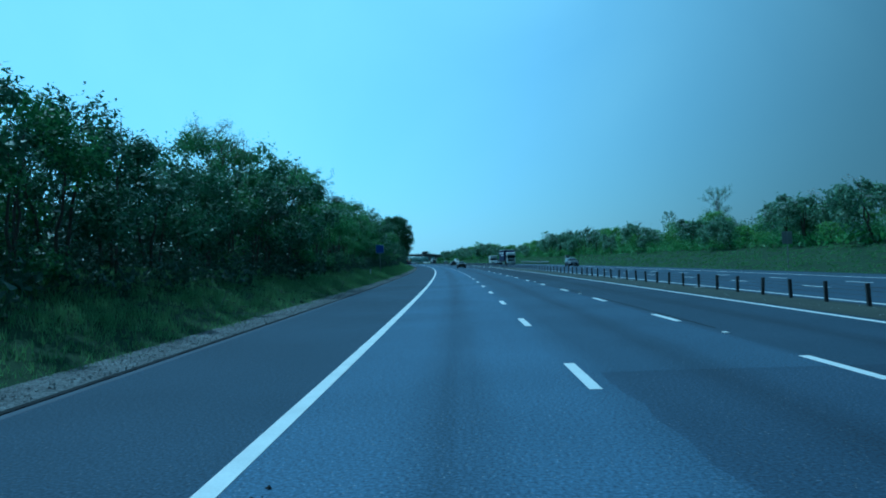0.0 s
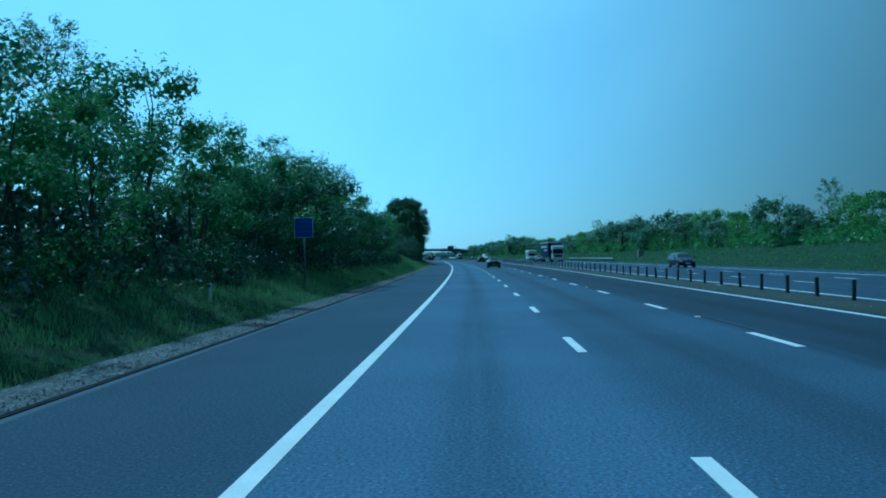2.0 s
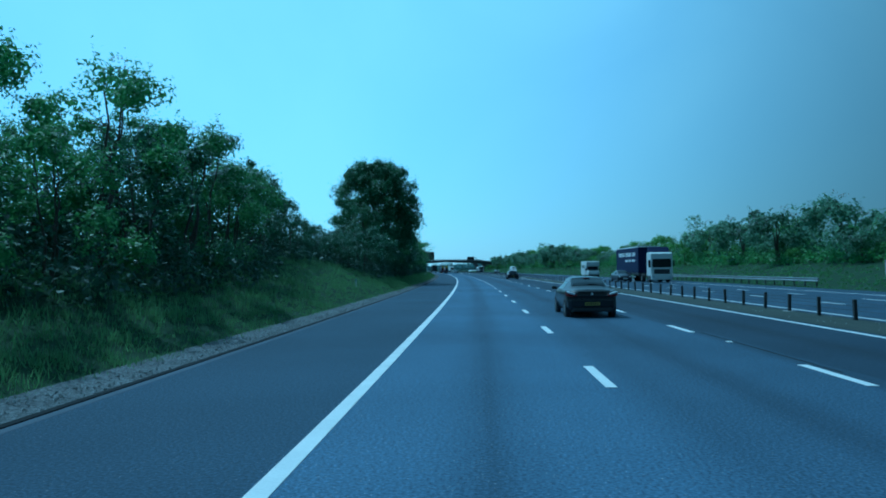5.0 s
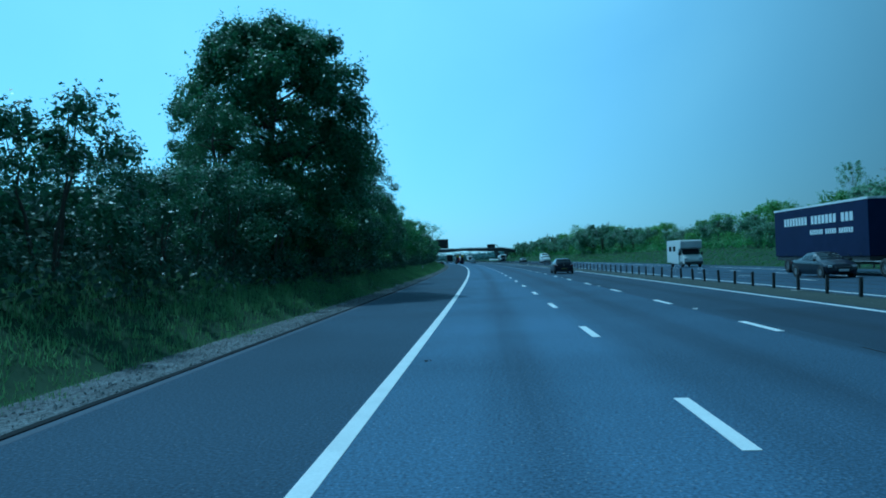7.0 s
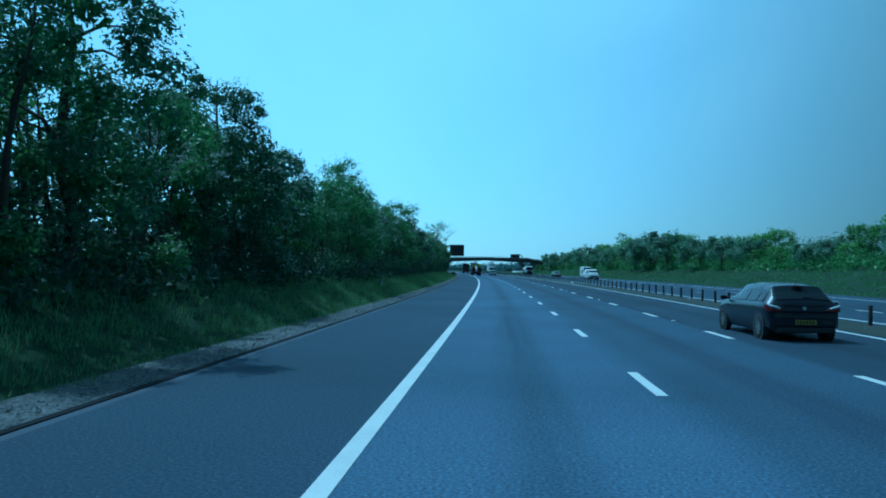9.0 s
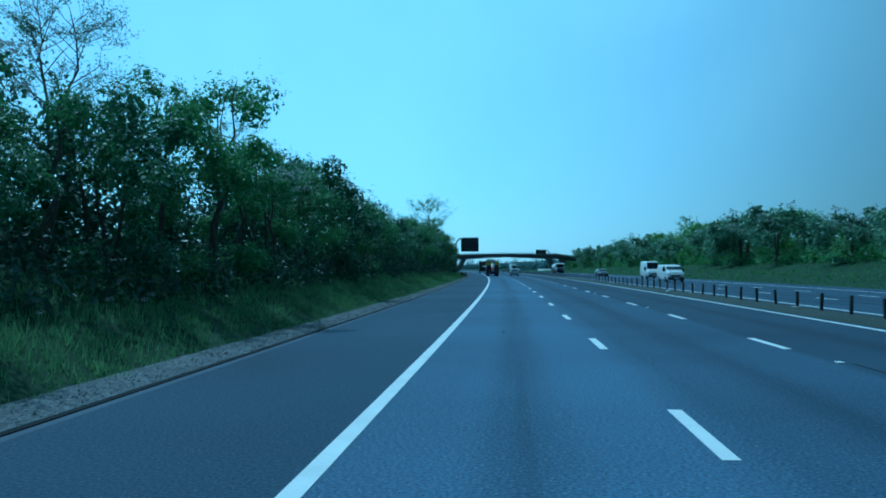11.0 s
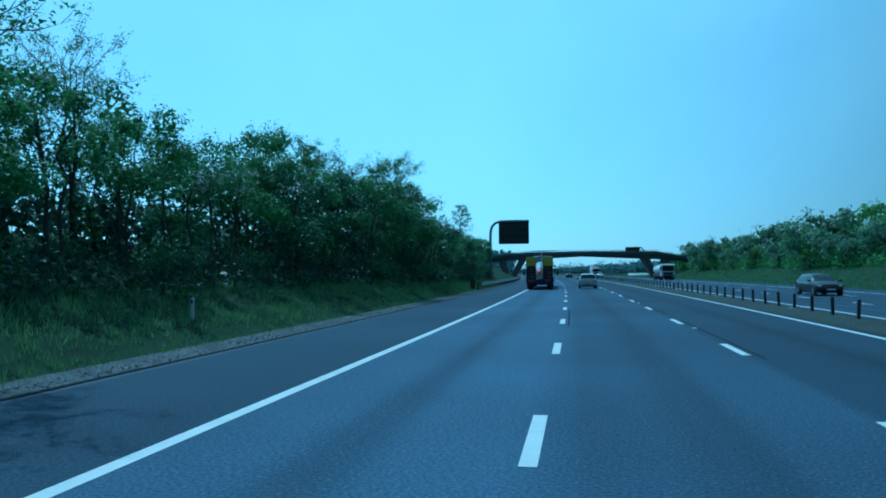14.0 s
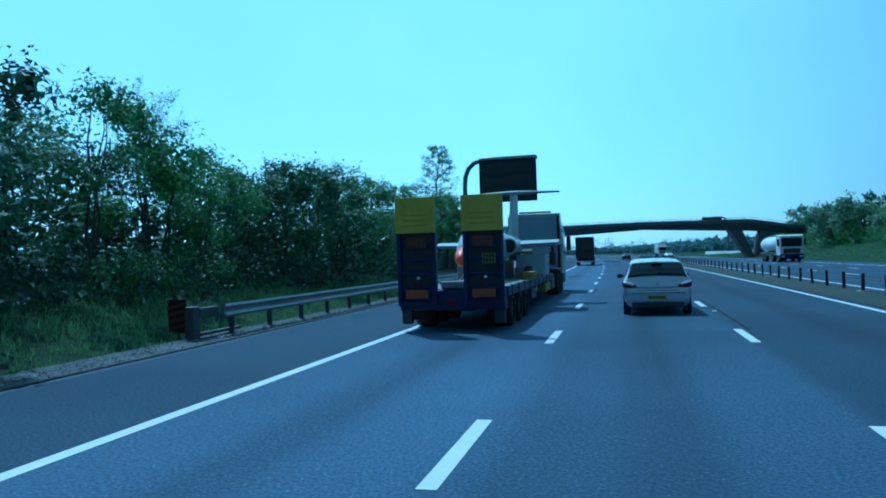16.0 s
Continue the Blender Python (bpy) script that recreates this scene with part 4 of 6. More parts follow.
left_rail = guard_rail(429.6, 520.0, -4.42, "galvanised steel guard rail beside the hard shoulder")
inv = left_rail.matrix_basis.inverted()
bm = bmesh.new()
box(bm, -0.36, -0.12, -1.05, -0.78, -0.1, 0.78, 0.03)
part("end_post", bm, POST_STEEL, left_rail, "dark square end post")
bm = bmesh.new()
box(bm, -0.2, -0.08, -0.8, 1.0, 0.08, 0.16, 0.02)
box(bm, -0.24, -0.1, -0.8, 0.02, 0.5, 0.74, 0.03)
part("low_rail", bm, POST_STEEL, left_rail, "low horizontal rail near the ground")
guard_rail(190.0, 236.0, 30.0, "pale steel guard rail beyond the opposite hard shoulder", -1)

BLUE_SIGN = surface("blue_sign", (0.02, 0.06, 0.36), (0.03, 0.09, 0.48), grain=3, rough=0.4, bump=0.0, patch=1)
WHITE_SIGN = surface("white_sign", (0.7, 0.7, 0.7), (0.85, 0.85, 0.85), grain=3, rough=0.5, bump=0.0)
GREY_BACK = surface("sign_back", (0.18, 0.19, 0.2), (0.3, 0.31, 0.32), grain=4, rough=0.5, metal=0.3, bump=0.02)
RED_PLATE = surface("red_plate", (0.12, 0.03, 0.02), (0.20, 0.05, 0.035), grain=6, rough=0.5, bump=0.02)
BLACK_PANEL = surface("black_panel", (0.008, 0.009, 0.011), (0.025, 0.027, 0.03), grain=4, rough=0.45, bump=0.02)


def road_sign():
    sign = empty("road_sign", place(90.4, -6.4, ground_height(90.4, -6.4)), "blue rectangular roadside sign with white border on a grey post", "sign")
    bm = rod(bmesh.new(), (0, 0.06, -0.3), (0, 0.06, 3.22), 0.04, 0.045, 10)
    part("post", bm, STEEL, sign, smooth=True)
    bm = box(bmesh.new(), -0.46, 0.46, -0.012, 0.012, 2.28, 3.26, 0.006)
    panel = part("panel", bm, WHITE_SIGN, sign)
    bm = box(bmesh.new(), -0.435, 0.435, -0.018, -0.0125, 2.305, 3.235)
    part("face", bm, BLUE_SIGN, panel, "plain blue sign face")
    for x0, x1, z in ((-0.32, 0.30, 3.04), (-0.30, 0.18, 2.80), (-0.32, 0.33, 2.56)):
        bm = box(bmesh.new(), x0, x1, -0.022, -0.0185, z, z + 0.045)
        part("lettering", bm, surface("faded_lettering", (0.05, 0.12, 0.4), (0.10, 0.2, 0.5), grain=20, rough=0.5, bump=0.0), panel)


road_sign()


def marker_post(s, x):
    m = empty("marker_post", place(s, x, ground_height(s, x)), "short white roadside marker post in the grass", "post")
    part("post", box(bmesh.new(), -0.045, 0.045, -0.03, 0.03, -0.2, 0.56, 0.01), WHITE_SIGN, m)
    part("reflector", box(bmesh.new(), -0.034, 0.034, -0.036, -0.031, 0.42, 0.53, 0.0), BLUE_SIGN, m, "small blue number plate with bars")
    return m


for s, x in ((77.0, -6.25), (177.0, -6.2), (277.0, -6.2), (377.0, -6.3)):
    marker_post(s, x)


def hazard_board():
    b = empty("hazard_board", place(428.9, -5.2), "dark red and black striped hazard board at the rail end", "sign")
    part("leg", box(bmesh.new(), -0.04, 0.04, 0.03, 0.09, -0.2, 0.4, 0.005), STEEL, b)
    board = part("board", box(bmesh.new(), -0.24, 0.24, -0.015, 0.015, 0.15, 0.95, 0.006), BLACK_PANEL, b)
    for i in range(4):
        bm = bmesh.new()
        z = 0.2 + 0.17 * i
        vs = [bm.verts.new(p) for p in ((-0.22, -0.018, z), (0.22, -0.018, z + 0.1), (0.22, -0.018, z + 0.17), (-0.22, -0.018, z + 0.07))]
        bm.faces.new(vs)
        part("stripe", bm, RED_PLATE, board)


hazard_board()


def cantilever_sign(s, x, reach, z0, z1, turn, label):
    """A message sign on a mast whose top curves over the road; x runs towards the road."""
    c = empty("message_sign", place(s, x, 0, turn), label, "sign")
    pts = [(0, 0, -0.5), (0, 0, 2), (0, 0, 5), (0, 0, z1 - 2.2), (0.08, 0, z1 - 1.4), (0.35, 0, z1 - 0.75), (0.85, 0, z1 - 0.28), (1.5, 0, z1 - 0.1), (2.4, 0, z1 - 0.06), (reach, 0, z1 - 0.06)]
    bm = bmesh.new()
    rings = []
    for i, p in enumerate(pts):
        d = (Vector(pts[min(i + 1, 9)]) - Vector(pts[max(i - 1, 0)])).normalized()
        side = Vector((0, 1, 0))
        up = d.cross(side)
        rings.append([Vector(p) + side * (0.2 * math.cos(a)) + up * (0.2 * math.sin(a)) for a in np.linspace(0, 2 * math.pi, 12, endpoint=False)])
    loft(bm, rings)
    part("mast", bm, surface("mast_green", (0.10, 0.13, 0.13), (0.2, 0.23, 0.23), grain=5, rough=0.5, metal=0.3), c, smooth=True)
    part("base", box(bmesh.new(), -0.5, 0.5, -0.5, 0.5, -0.3, 0.3, 0.04), CONCRETE, c)
    cabinet = part("cabinet", box(bmesh.new(), 1.35, reach + 0.1, -0.55, -0.2, z0, z1 - 0.12, 0.03), BLACK_PANEL, c, "black display panel")
    part("frame", box(bmesh.new(), 1.30, reach + 0.15, -0.2, 0.25, z1 - 0.22, z1 + 0.05, 0.03), GREY_BACK, cabinet)
    part("visor", box(bmesh.new(), 1.35, reach + 0.1, -0.75, -0.55, z1 - 0.2, z1 - 0.12, 0.01), GREY_BACK, cabinet)
    for k in range(3):
        z = z0 + 0.35 + k * (z1 - z0 - 0.6) / 3
        part("display", box(bmesh.new(), 1.55, reach - 0.1, -0.556, -0.551, z, z + (z1 - z0) * 0.2, 0.0), surface("display_row", (0.014, 0.015, 0.017), (0.035, 0.036, 0.04), grain=30, rough=0.3, bump=0.0), cabinet)
    return c


cantilever_sign(474, -7.4, 6.0, 6.2, 9.9, 0, "dark message sign on a curved cantilever mast over the hard shoulder")
cantilever_sign(607, 36.0, 6.0, 6.6, 9.8, 180, "grey-backed message sign on a curved mast for the opposite carriageway")


def back_sign():
    b = empty("road_sign", place(68.3, 31.2, ground_height(68.3, 31.2)), "grey back of a roadside sign on a tall post", "sign")
    part("post", rod(bmesh.new(), (0, 0, -0.3), (0, 0, 3.2), 0.05, 0.05, 8), STEEL, b)
    part("panel", box(bmesh.new(), -0.45, 0.45, 0.05, 0.08, 2.1, 3.2, 0.01), GREY_BACK, b)
    k = empty("equipment_cabinet", place(186.5, 34.0, ground_height(186.5, 34.0)), "pale grey roadside equipment cabinet on the grass", "cabinet")
    body = part("body", box(bmesh.new(), -0.4, 0.4, -0.3, 0.3, -0.1, 1.2, 0.02), CONCRETE, k)
    part("door", box(bmesh.new(), -0.34, 0.34, -0.315, -0.302, 0.05, 1.1, 0.004), GREY_BACK, body)
    part("roof", box(bmesh.new(), -0.44, 0.44, -0.34, 0.34, 1.2, 1.26, 0.01), GREY_BACK, k)
    k2 = copy_thing(k, place(187.8, 34.6, ground_height(187.8, 34.6), 0, 0.85))


back_sign()


# ---- footbridge ----
BRIDGE = surface("bridge_concrete", (0.10, 0.10, 0.105), (0.22, 0.22, 0.215), grain=3, rough=0.85, bump=0.2, patch=0.3)


def bridge():
    b = empty("bridge", place(560, 0), "grey concrete motorway overbridge with raking piers", "bridge")
    xs = [-46, -36, -26, -16, -9, -4, 2, 8, 12, 16, 22, 27, 31, 34, 38, 44, 52, 60]
    top = np.interp(xs, (-46, -18, -7, 12, 31, 39, 60), (3.6, 5.2, 6.75, 6.95, 6.75, 5.3, 4.0))
    depth = np.interp(xs, (-46, -9, -4, 12, 27, 31, 36, 60), (1.0, 1.5, 1.6, 1.05, 1.6, 1.7, 1.2, 0.9))
    bm = bmesh.new()
    loft(bm, [[(x, -3.0, z), (x, -3.3, z - 0.25), (x, -2.2, z - d), (x, 2.2, z - d), (x, 3.3, z - 0.25), (x, 3.0, z)] for x, z, d in zip(xs, top, depth)])
    part("deck", bm, BRIDGE, b)
    for y in (-3.15, 3.15):
        bm = bmesh.new()
        loft(bm, [[(x, y - 0.14, z - 0.3), (x, y + 0.14, z - 0.3), (x, y + 0.14, z + 0.32), (x, y - 0.14, z + 0.32)] for x, z in zip(xs, top)])
        part("parapet", bm, BRIDGE, b)
        bm = bmesh.new()
        loft(bm, [[(x, y - 0.03, z + 0.62), (x, y + 0.03, z + 0.62), (x, y + 0.03, z + 0.68), (x, y - 0.03, z + 0.68)] for x, z in zip(xs, top)])
        rail = part("handrail", bm, STEEL, b)
        for x in np.arange(-40, 56, 2.4):
            z = float(np.interp(x, xs, top))
            part("baluster", rod(bmesh.new(), (x, y, z + 0.3), (x, y, z + 0.65), 0.03, 0.03, 5), STEEL, rail)
    for foot, head in ((31.2, 28.3), (32.2, 34.0), (-7.2, -4.3), (-8.2, -10.0)):
        z = float(np.interp(head, xs, top - depth)) + 0.15
        bm = bmesh.new()
        loft(bm, [[(foot - 0.6, -1.6, -0.4), (foot + 0.6, -1.6, -0.4), (foot + 0.6, 1.6, -0.4), (foot - 0.6, 1.6, -0.4)],
                  [(head - 1.1, -2.0, z), (head + 1.1, -2.0, z), (head + 1.1, 2.0, z), (head - 1.1, 2.0, z)]])
        part("pier", bm, BRIDGE, b)


bridge()
for s0, s1 in ((564.5, 576.0), (578.5, 628.0)):
    bm = bmesh.new()
    loft(bm, [[road(s, 34.0 - 0.2, -0.2), road(s, 34.0 + 0.2, -0.2), road(s, 34.0 + 0.1, 1.15), road(s, 34.0 - 0.1, 1.15)] for s in np.linspace(s0, s1, 8)])
    tagged(part("barrier_wall", bm, WHITE_SIGN), "low white concrete barrier wall beyond the bridge", "barrier", "barrier walls by the bridge")


# ---- litter on the central reservation ----
def litter(s, x, wide):
    """A crumpled pale carrier bag lying on the soil."""
    bm = bmesh.new()
    bmesh.ops.create_icosphere(bm, subdivisions=3, radius=1.0)
    for v in bm.verts:
        k = 1 + 0.35 * noise.noise(v.co * 2.3 + Vector((s, 0, 0))) + 0.12 * noise.noise(v.co * 7)
        v.co = Vector((v.co.x * wide * 0.5, v.co.y * wide * 0.4, max(v.co.z, -0.35) * wide * 0.3)) * k
    ob = part("plastic_bag", bm, surface("white_plastic", (0.55, 0.56, 0.57), (0.8, 0.8, 0.8), grain=14, rough=0.4, bump=0.1))
    ob.matrix_basis = place(s, x, 0.05 + wide * 0.1, s * 11)
    return tagged(ob, "crumpled white plastic bag lying on the reservation", "litter")


litter(327.5, 12.55, 0.34)

# ---- vehicles ----
def paint(name, colour, metal=0.0, rough=0.35, dirt=0.75):
    return surface(name, tuple(c * dirt for c in colour), colour, grain=3, rough=rough, bump=0.0, metal=metal, patch=0.8, coat=0.4)


SILVER = paint("silver_paint", (0.66, 0.69, 0.72), 0.5, 0.25, 0.9)
NAVY = paint("dark_blue_paint", (0.014, 0.018, 0.032), 0.2)
BLACKISH = paint("black_paint", (0.012, 0.013, 0.016), 0.2)
WHITE = paint("white_paint", (0.78, 0.78, 0.76), 0.0, 0.4, 0.85)
CURTAIN = surface("curtain_blue", (0.007, 0.010, 0.042), (0.017, 0.022, 0.075), grain=2, rough=0.7, bump=0.05, patch=0.7, specular=0.15)
TRAILER_BLUE = surface("trailer_blue", (0.005, 0.009, 0.055), (0.014, 0.022, 0.115), grain=5, rough=0.5, bump=0.08, patch=1.2)
YELLOW = surface("faded_yellow", (0.42, 0.35, 0.03), (0.68, 0.57, 0.08), grain=6, rough=0.6, bump=0.06, patch=1.5)
DECK = surface("worn_deck", (0.10, 0.10, 0.10), (0.42, 0.42, 0.40), grain=6, rough=0.8, bump=0.3, patch=2)
GREY_SKIN = surface("aircraft_grey", (0.36, 0.40, 0.43), (0.52, 0.56, 0.58), grain=3, rough=0.45, bump=0.02, patch=0.8)
DAYGLO = surface("orange_red_paint", (0.62, 0.07, 0.02), (0.85, 0.14, 0.04), grain=4, rough=0.4, bump=0.0)
ORANGE = surface("orange_marker", (0.20, 0.05, 0.015), (0.34, 0.10, 0.03), grain=10, rough=0.5, bump=0.02)
RED_LAMP = surface("red_lamp", (0.07, 0.004, 0.007), (0.13, 0.006, 0.010), grain=30, rough=0.3, bump=0.0, coat=0.0, specular=0.3)
AMBER = surface("amber_lamp", (0.25, 0.09, 0.01), (0.4, 0.15, 0.02), grain=20, rough=0.2, bump=0.0)
PLATE_YELLOW = surface("yellow_plate", (0.34, 0.29, 0.05), (0.46, 0.39, 0.07), grain=8, rough=0.4, bump=0.0)
ALLOY = surface("alloy_wheel", (0.5, 0.51, 0.52), (0.7, 0.71, 0.72), grain=6, rough=0.3, metal=0.8, bump=0.02)
LAMP_CLEAR = surface("clear_lamp", (0.55, 0.57, 0.6), (0.75, 0.77, 0.8), grain=20, rough=0.1, bump=0.0, coat=1.0)
MACHINE = surface("dark_machine_parts", (0.015, 0.016, 0.018), (0.07, 0.07, 0.075), grain=9, rough=0.6, bump=0.2, patch=3)
CHASSIS_YELLOW = surface("dull_yellow_steel", (0.20, 0.15, 0.02), (0.38, 0.30, 0.05), grain=7, rough=0.6, bump=0.1, patch=2)
CANVAS = surface("pale_canvas", (0.30, 0.36, 0.42), (0.5, 0.56, 0.6), grain=5, rough=0.8, bump=0.3, patch=2.5)


def wheel(parent, x, y, r=0.32, w=0.2, rim=None, spokes=7):
    """A wheel standing on the ground, its axle along x: tyre with rounded shoulders, rim and spokes."""
    out = 1 if x > 0 else -1
    bm = bmesh.new()
    prof = [(-0.5 * w, r * 0.62), (-0.5 * w, r * 0.9), (-0.42 * w, r * 0.98), (-0.2 * w, r), (0.2 * w, r), (0.42 * w, r * 0.98), (0.5 * w, r * 0.9), (0.5 * w, r * 0.62)]
    n = 24
    loft(bm, [[(x + a, y + b * math.cos(t), r + b * math.sin(t)) for a, b in prof] for t in np.linspace(0, 2 * math.pi, n + 1)], close=False)
    t = part("wheel", bm, RUBBER, parent, smooth=True)
    bm = bmesh.new()
    rod(bm, (x - out * 0.3 * w, y, r), (x + out * 0.36 * w, y, r), r * 0.64, r * 0.64, 20)
    part("hub", bm, MACHINE, t)
    if rim:
        bm = bmesh.new()
        loft(bm, [[(x + out * (0.40 * w + d), y + b * math.cos(q), r + b * math.sin(q)) for d, b in ((0, r * 0.66), (0.012, r * 0.64), (0.012, r * 0.56), (-0.01, r * 0.54))] for q in np.linspace(0, 2 * math.pi, 21)], close=False)
        for k in range(spokes):
            q = 2 * math.pi * k / spokes
            c, s = math.cos(q), math.sin(q)
            e = 0.032
            ring = lambda b, e: [(x + out * (0.40 * w - 0.01), y + b * c - e * s, r + b * s + e * c), (x + out * (0.40 * w + 0.012), y + b * c - e * s, r + b * s + e * c),
                                 (x + out * (0.40 * w + 0.012), y + b * c + e * s, r + b * s - e * c), (x + out * (0.40 * w - 0.01), y + b * c + e * s, r + b * s - e * c)]
            loft(bm, [ring(r * 0.1, e), ring(r * 0.6, e * 0.85)])
        rod(bm, (x + out * 0.3 * w, y, r), (x + out * (0.42 * w + 0.01), y, r), r * 0.16, r * 0.14, 10)
        part("rim", bm, rim, t)
    return t


SHAPES = {
    # y, sill, waist, top, half width at the sill, at the waist, at the top
    "hatch": ((0.0, 0.34, 0.468, 0.627, 0.7, 0.79, 0.74), (0.03, 0.27, 0.686, 0.836, 0.78, 0.85, 0.8), (0.08, 0.24, 0.894, 1.014, 0.8, 0.87, 0.8), (0.12, 0.23, 0.957, 1.055, 0.81, 0.872, 0.775),
              (0.27, 0.22, 0.978, 1.254, 0.82, 0.875, 0.72), (0.43, 0.2, 0.988, 1.442, 0.83, 0.875, 0.67), (0.95, 0.19, 0.988, 1.5, 0.83, 0.875, 0.655), (1.7, 0.19, 0.978, 1.526, 0.83, 0.875, 0.65), (2.25, 0.19, 0.967, 1.484, 0.83, 0.875, 0.64),
              (2.75, 0.19, 0.957, 1.254, 0.83, 0.87, 0.67), (3.15, 0.2, 0.936, 1.045, 0.82, 0.86, 0.72), (3.6, 0.22, 0.853, 0.92, 0.81, 0.84, 0.68), (4.0, 0.25, 0.707, 0.763, 0.76, 0.79, 0.58), (4.22, 0.34, 0.499, 0.554, 0.58, 0.62, 0.45)),
    "estate": ((0.00, 0.36, 0.55, 0.60, 0.64, 0.72, 0.66), (0.05, 0.27, 0.78, 0.84, 0.76, 0.82, 0.76), (0.14, 0.24, 0.94, 1.0, 0.80, 0.86, 0.74), (0.42, 0.22, 0.95, 1.30, 0.82, 0.875, 0.64),
               (0.60, 0.20, 0.95, 1.40, 0.83, 0.88, 0.61), (1.2, 0.19, 0.94, 1.45, 0.84, 0.885, 0.60), (2.1, 0.19, 0.93, 1.46, 0.84, 0.885, 0.60), (2.65, 0.19, 0.92, 1.41, 0.84, 0.885, 0.59),
               (3.2, 0.19, 0.92, 1.16, 0.84, 0.88, 0.63), (3.55, 0.20, 0.90, 0.99, 0.83, 0.87, 0.70), (4.05, 0.22, 0.82, 0.88, 0.82, 0.85, 0.66), (4.45, 0.25, 0.68, 0.73, 0.77, 0.80, 0.58), (4.65, 0.34, 0.48, 0.53, 0.58, 0.62, 0.45)),
    "saloon": ((0.00, 0.36, 0.55, 0.60, 0.62, 0.70, 0.62), (0.06, 0.27, 0.78, 0.86, 0.75, 0.81, 0.74), (0.15, 0.24, 0.94, 1.0, 0.79, 0.85, 0.72), (0.65, 0.21, 0.96, 1.03, 0.82, 0.875, 0.68),
               (0.95, 0.20, 0.95, 1.16, 0.83, 0.88, 0.62), (1.45, 0.19, 0.94, 1.39, 0.83, 0.88, 0.58), (2.1, 0.19, 0.93, 1.44, 0.83, 0.88, 0.59), (2.65, 0.19, 0.92, 1.40, 0.83, 0.88, 0.58),
               (3.2, 0.19, 0.92, 1.15, 0.83, 0.875, 0.62), (3.55, 0.20, 0.90, 0.99, 0.82, 0.87, 0.70), (4.0, 0.22, 0.82, 0.88, 0.81, 0.85, 0.66), (4.4, 0.25, 0.68, 0.73, 0.76, 0.80, 0.58), (4.6, 0.34, 0.48, 0.53, 0.58, 0.62, 0.45)),
}


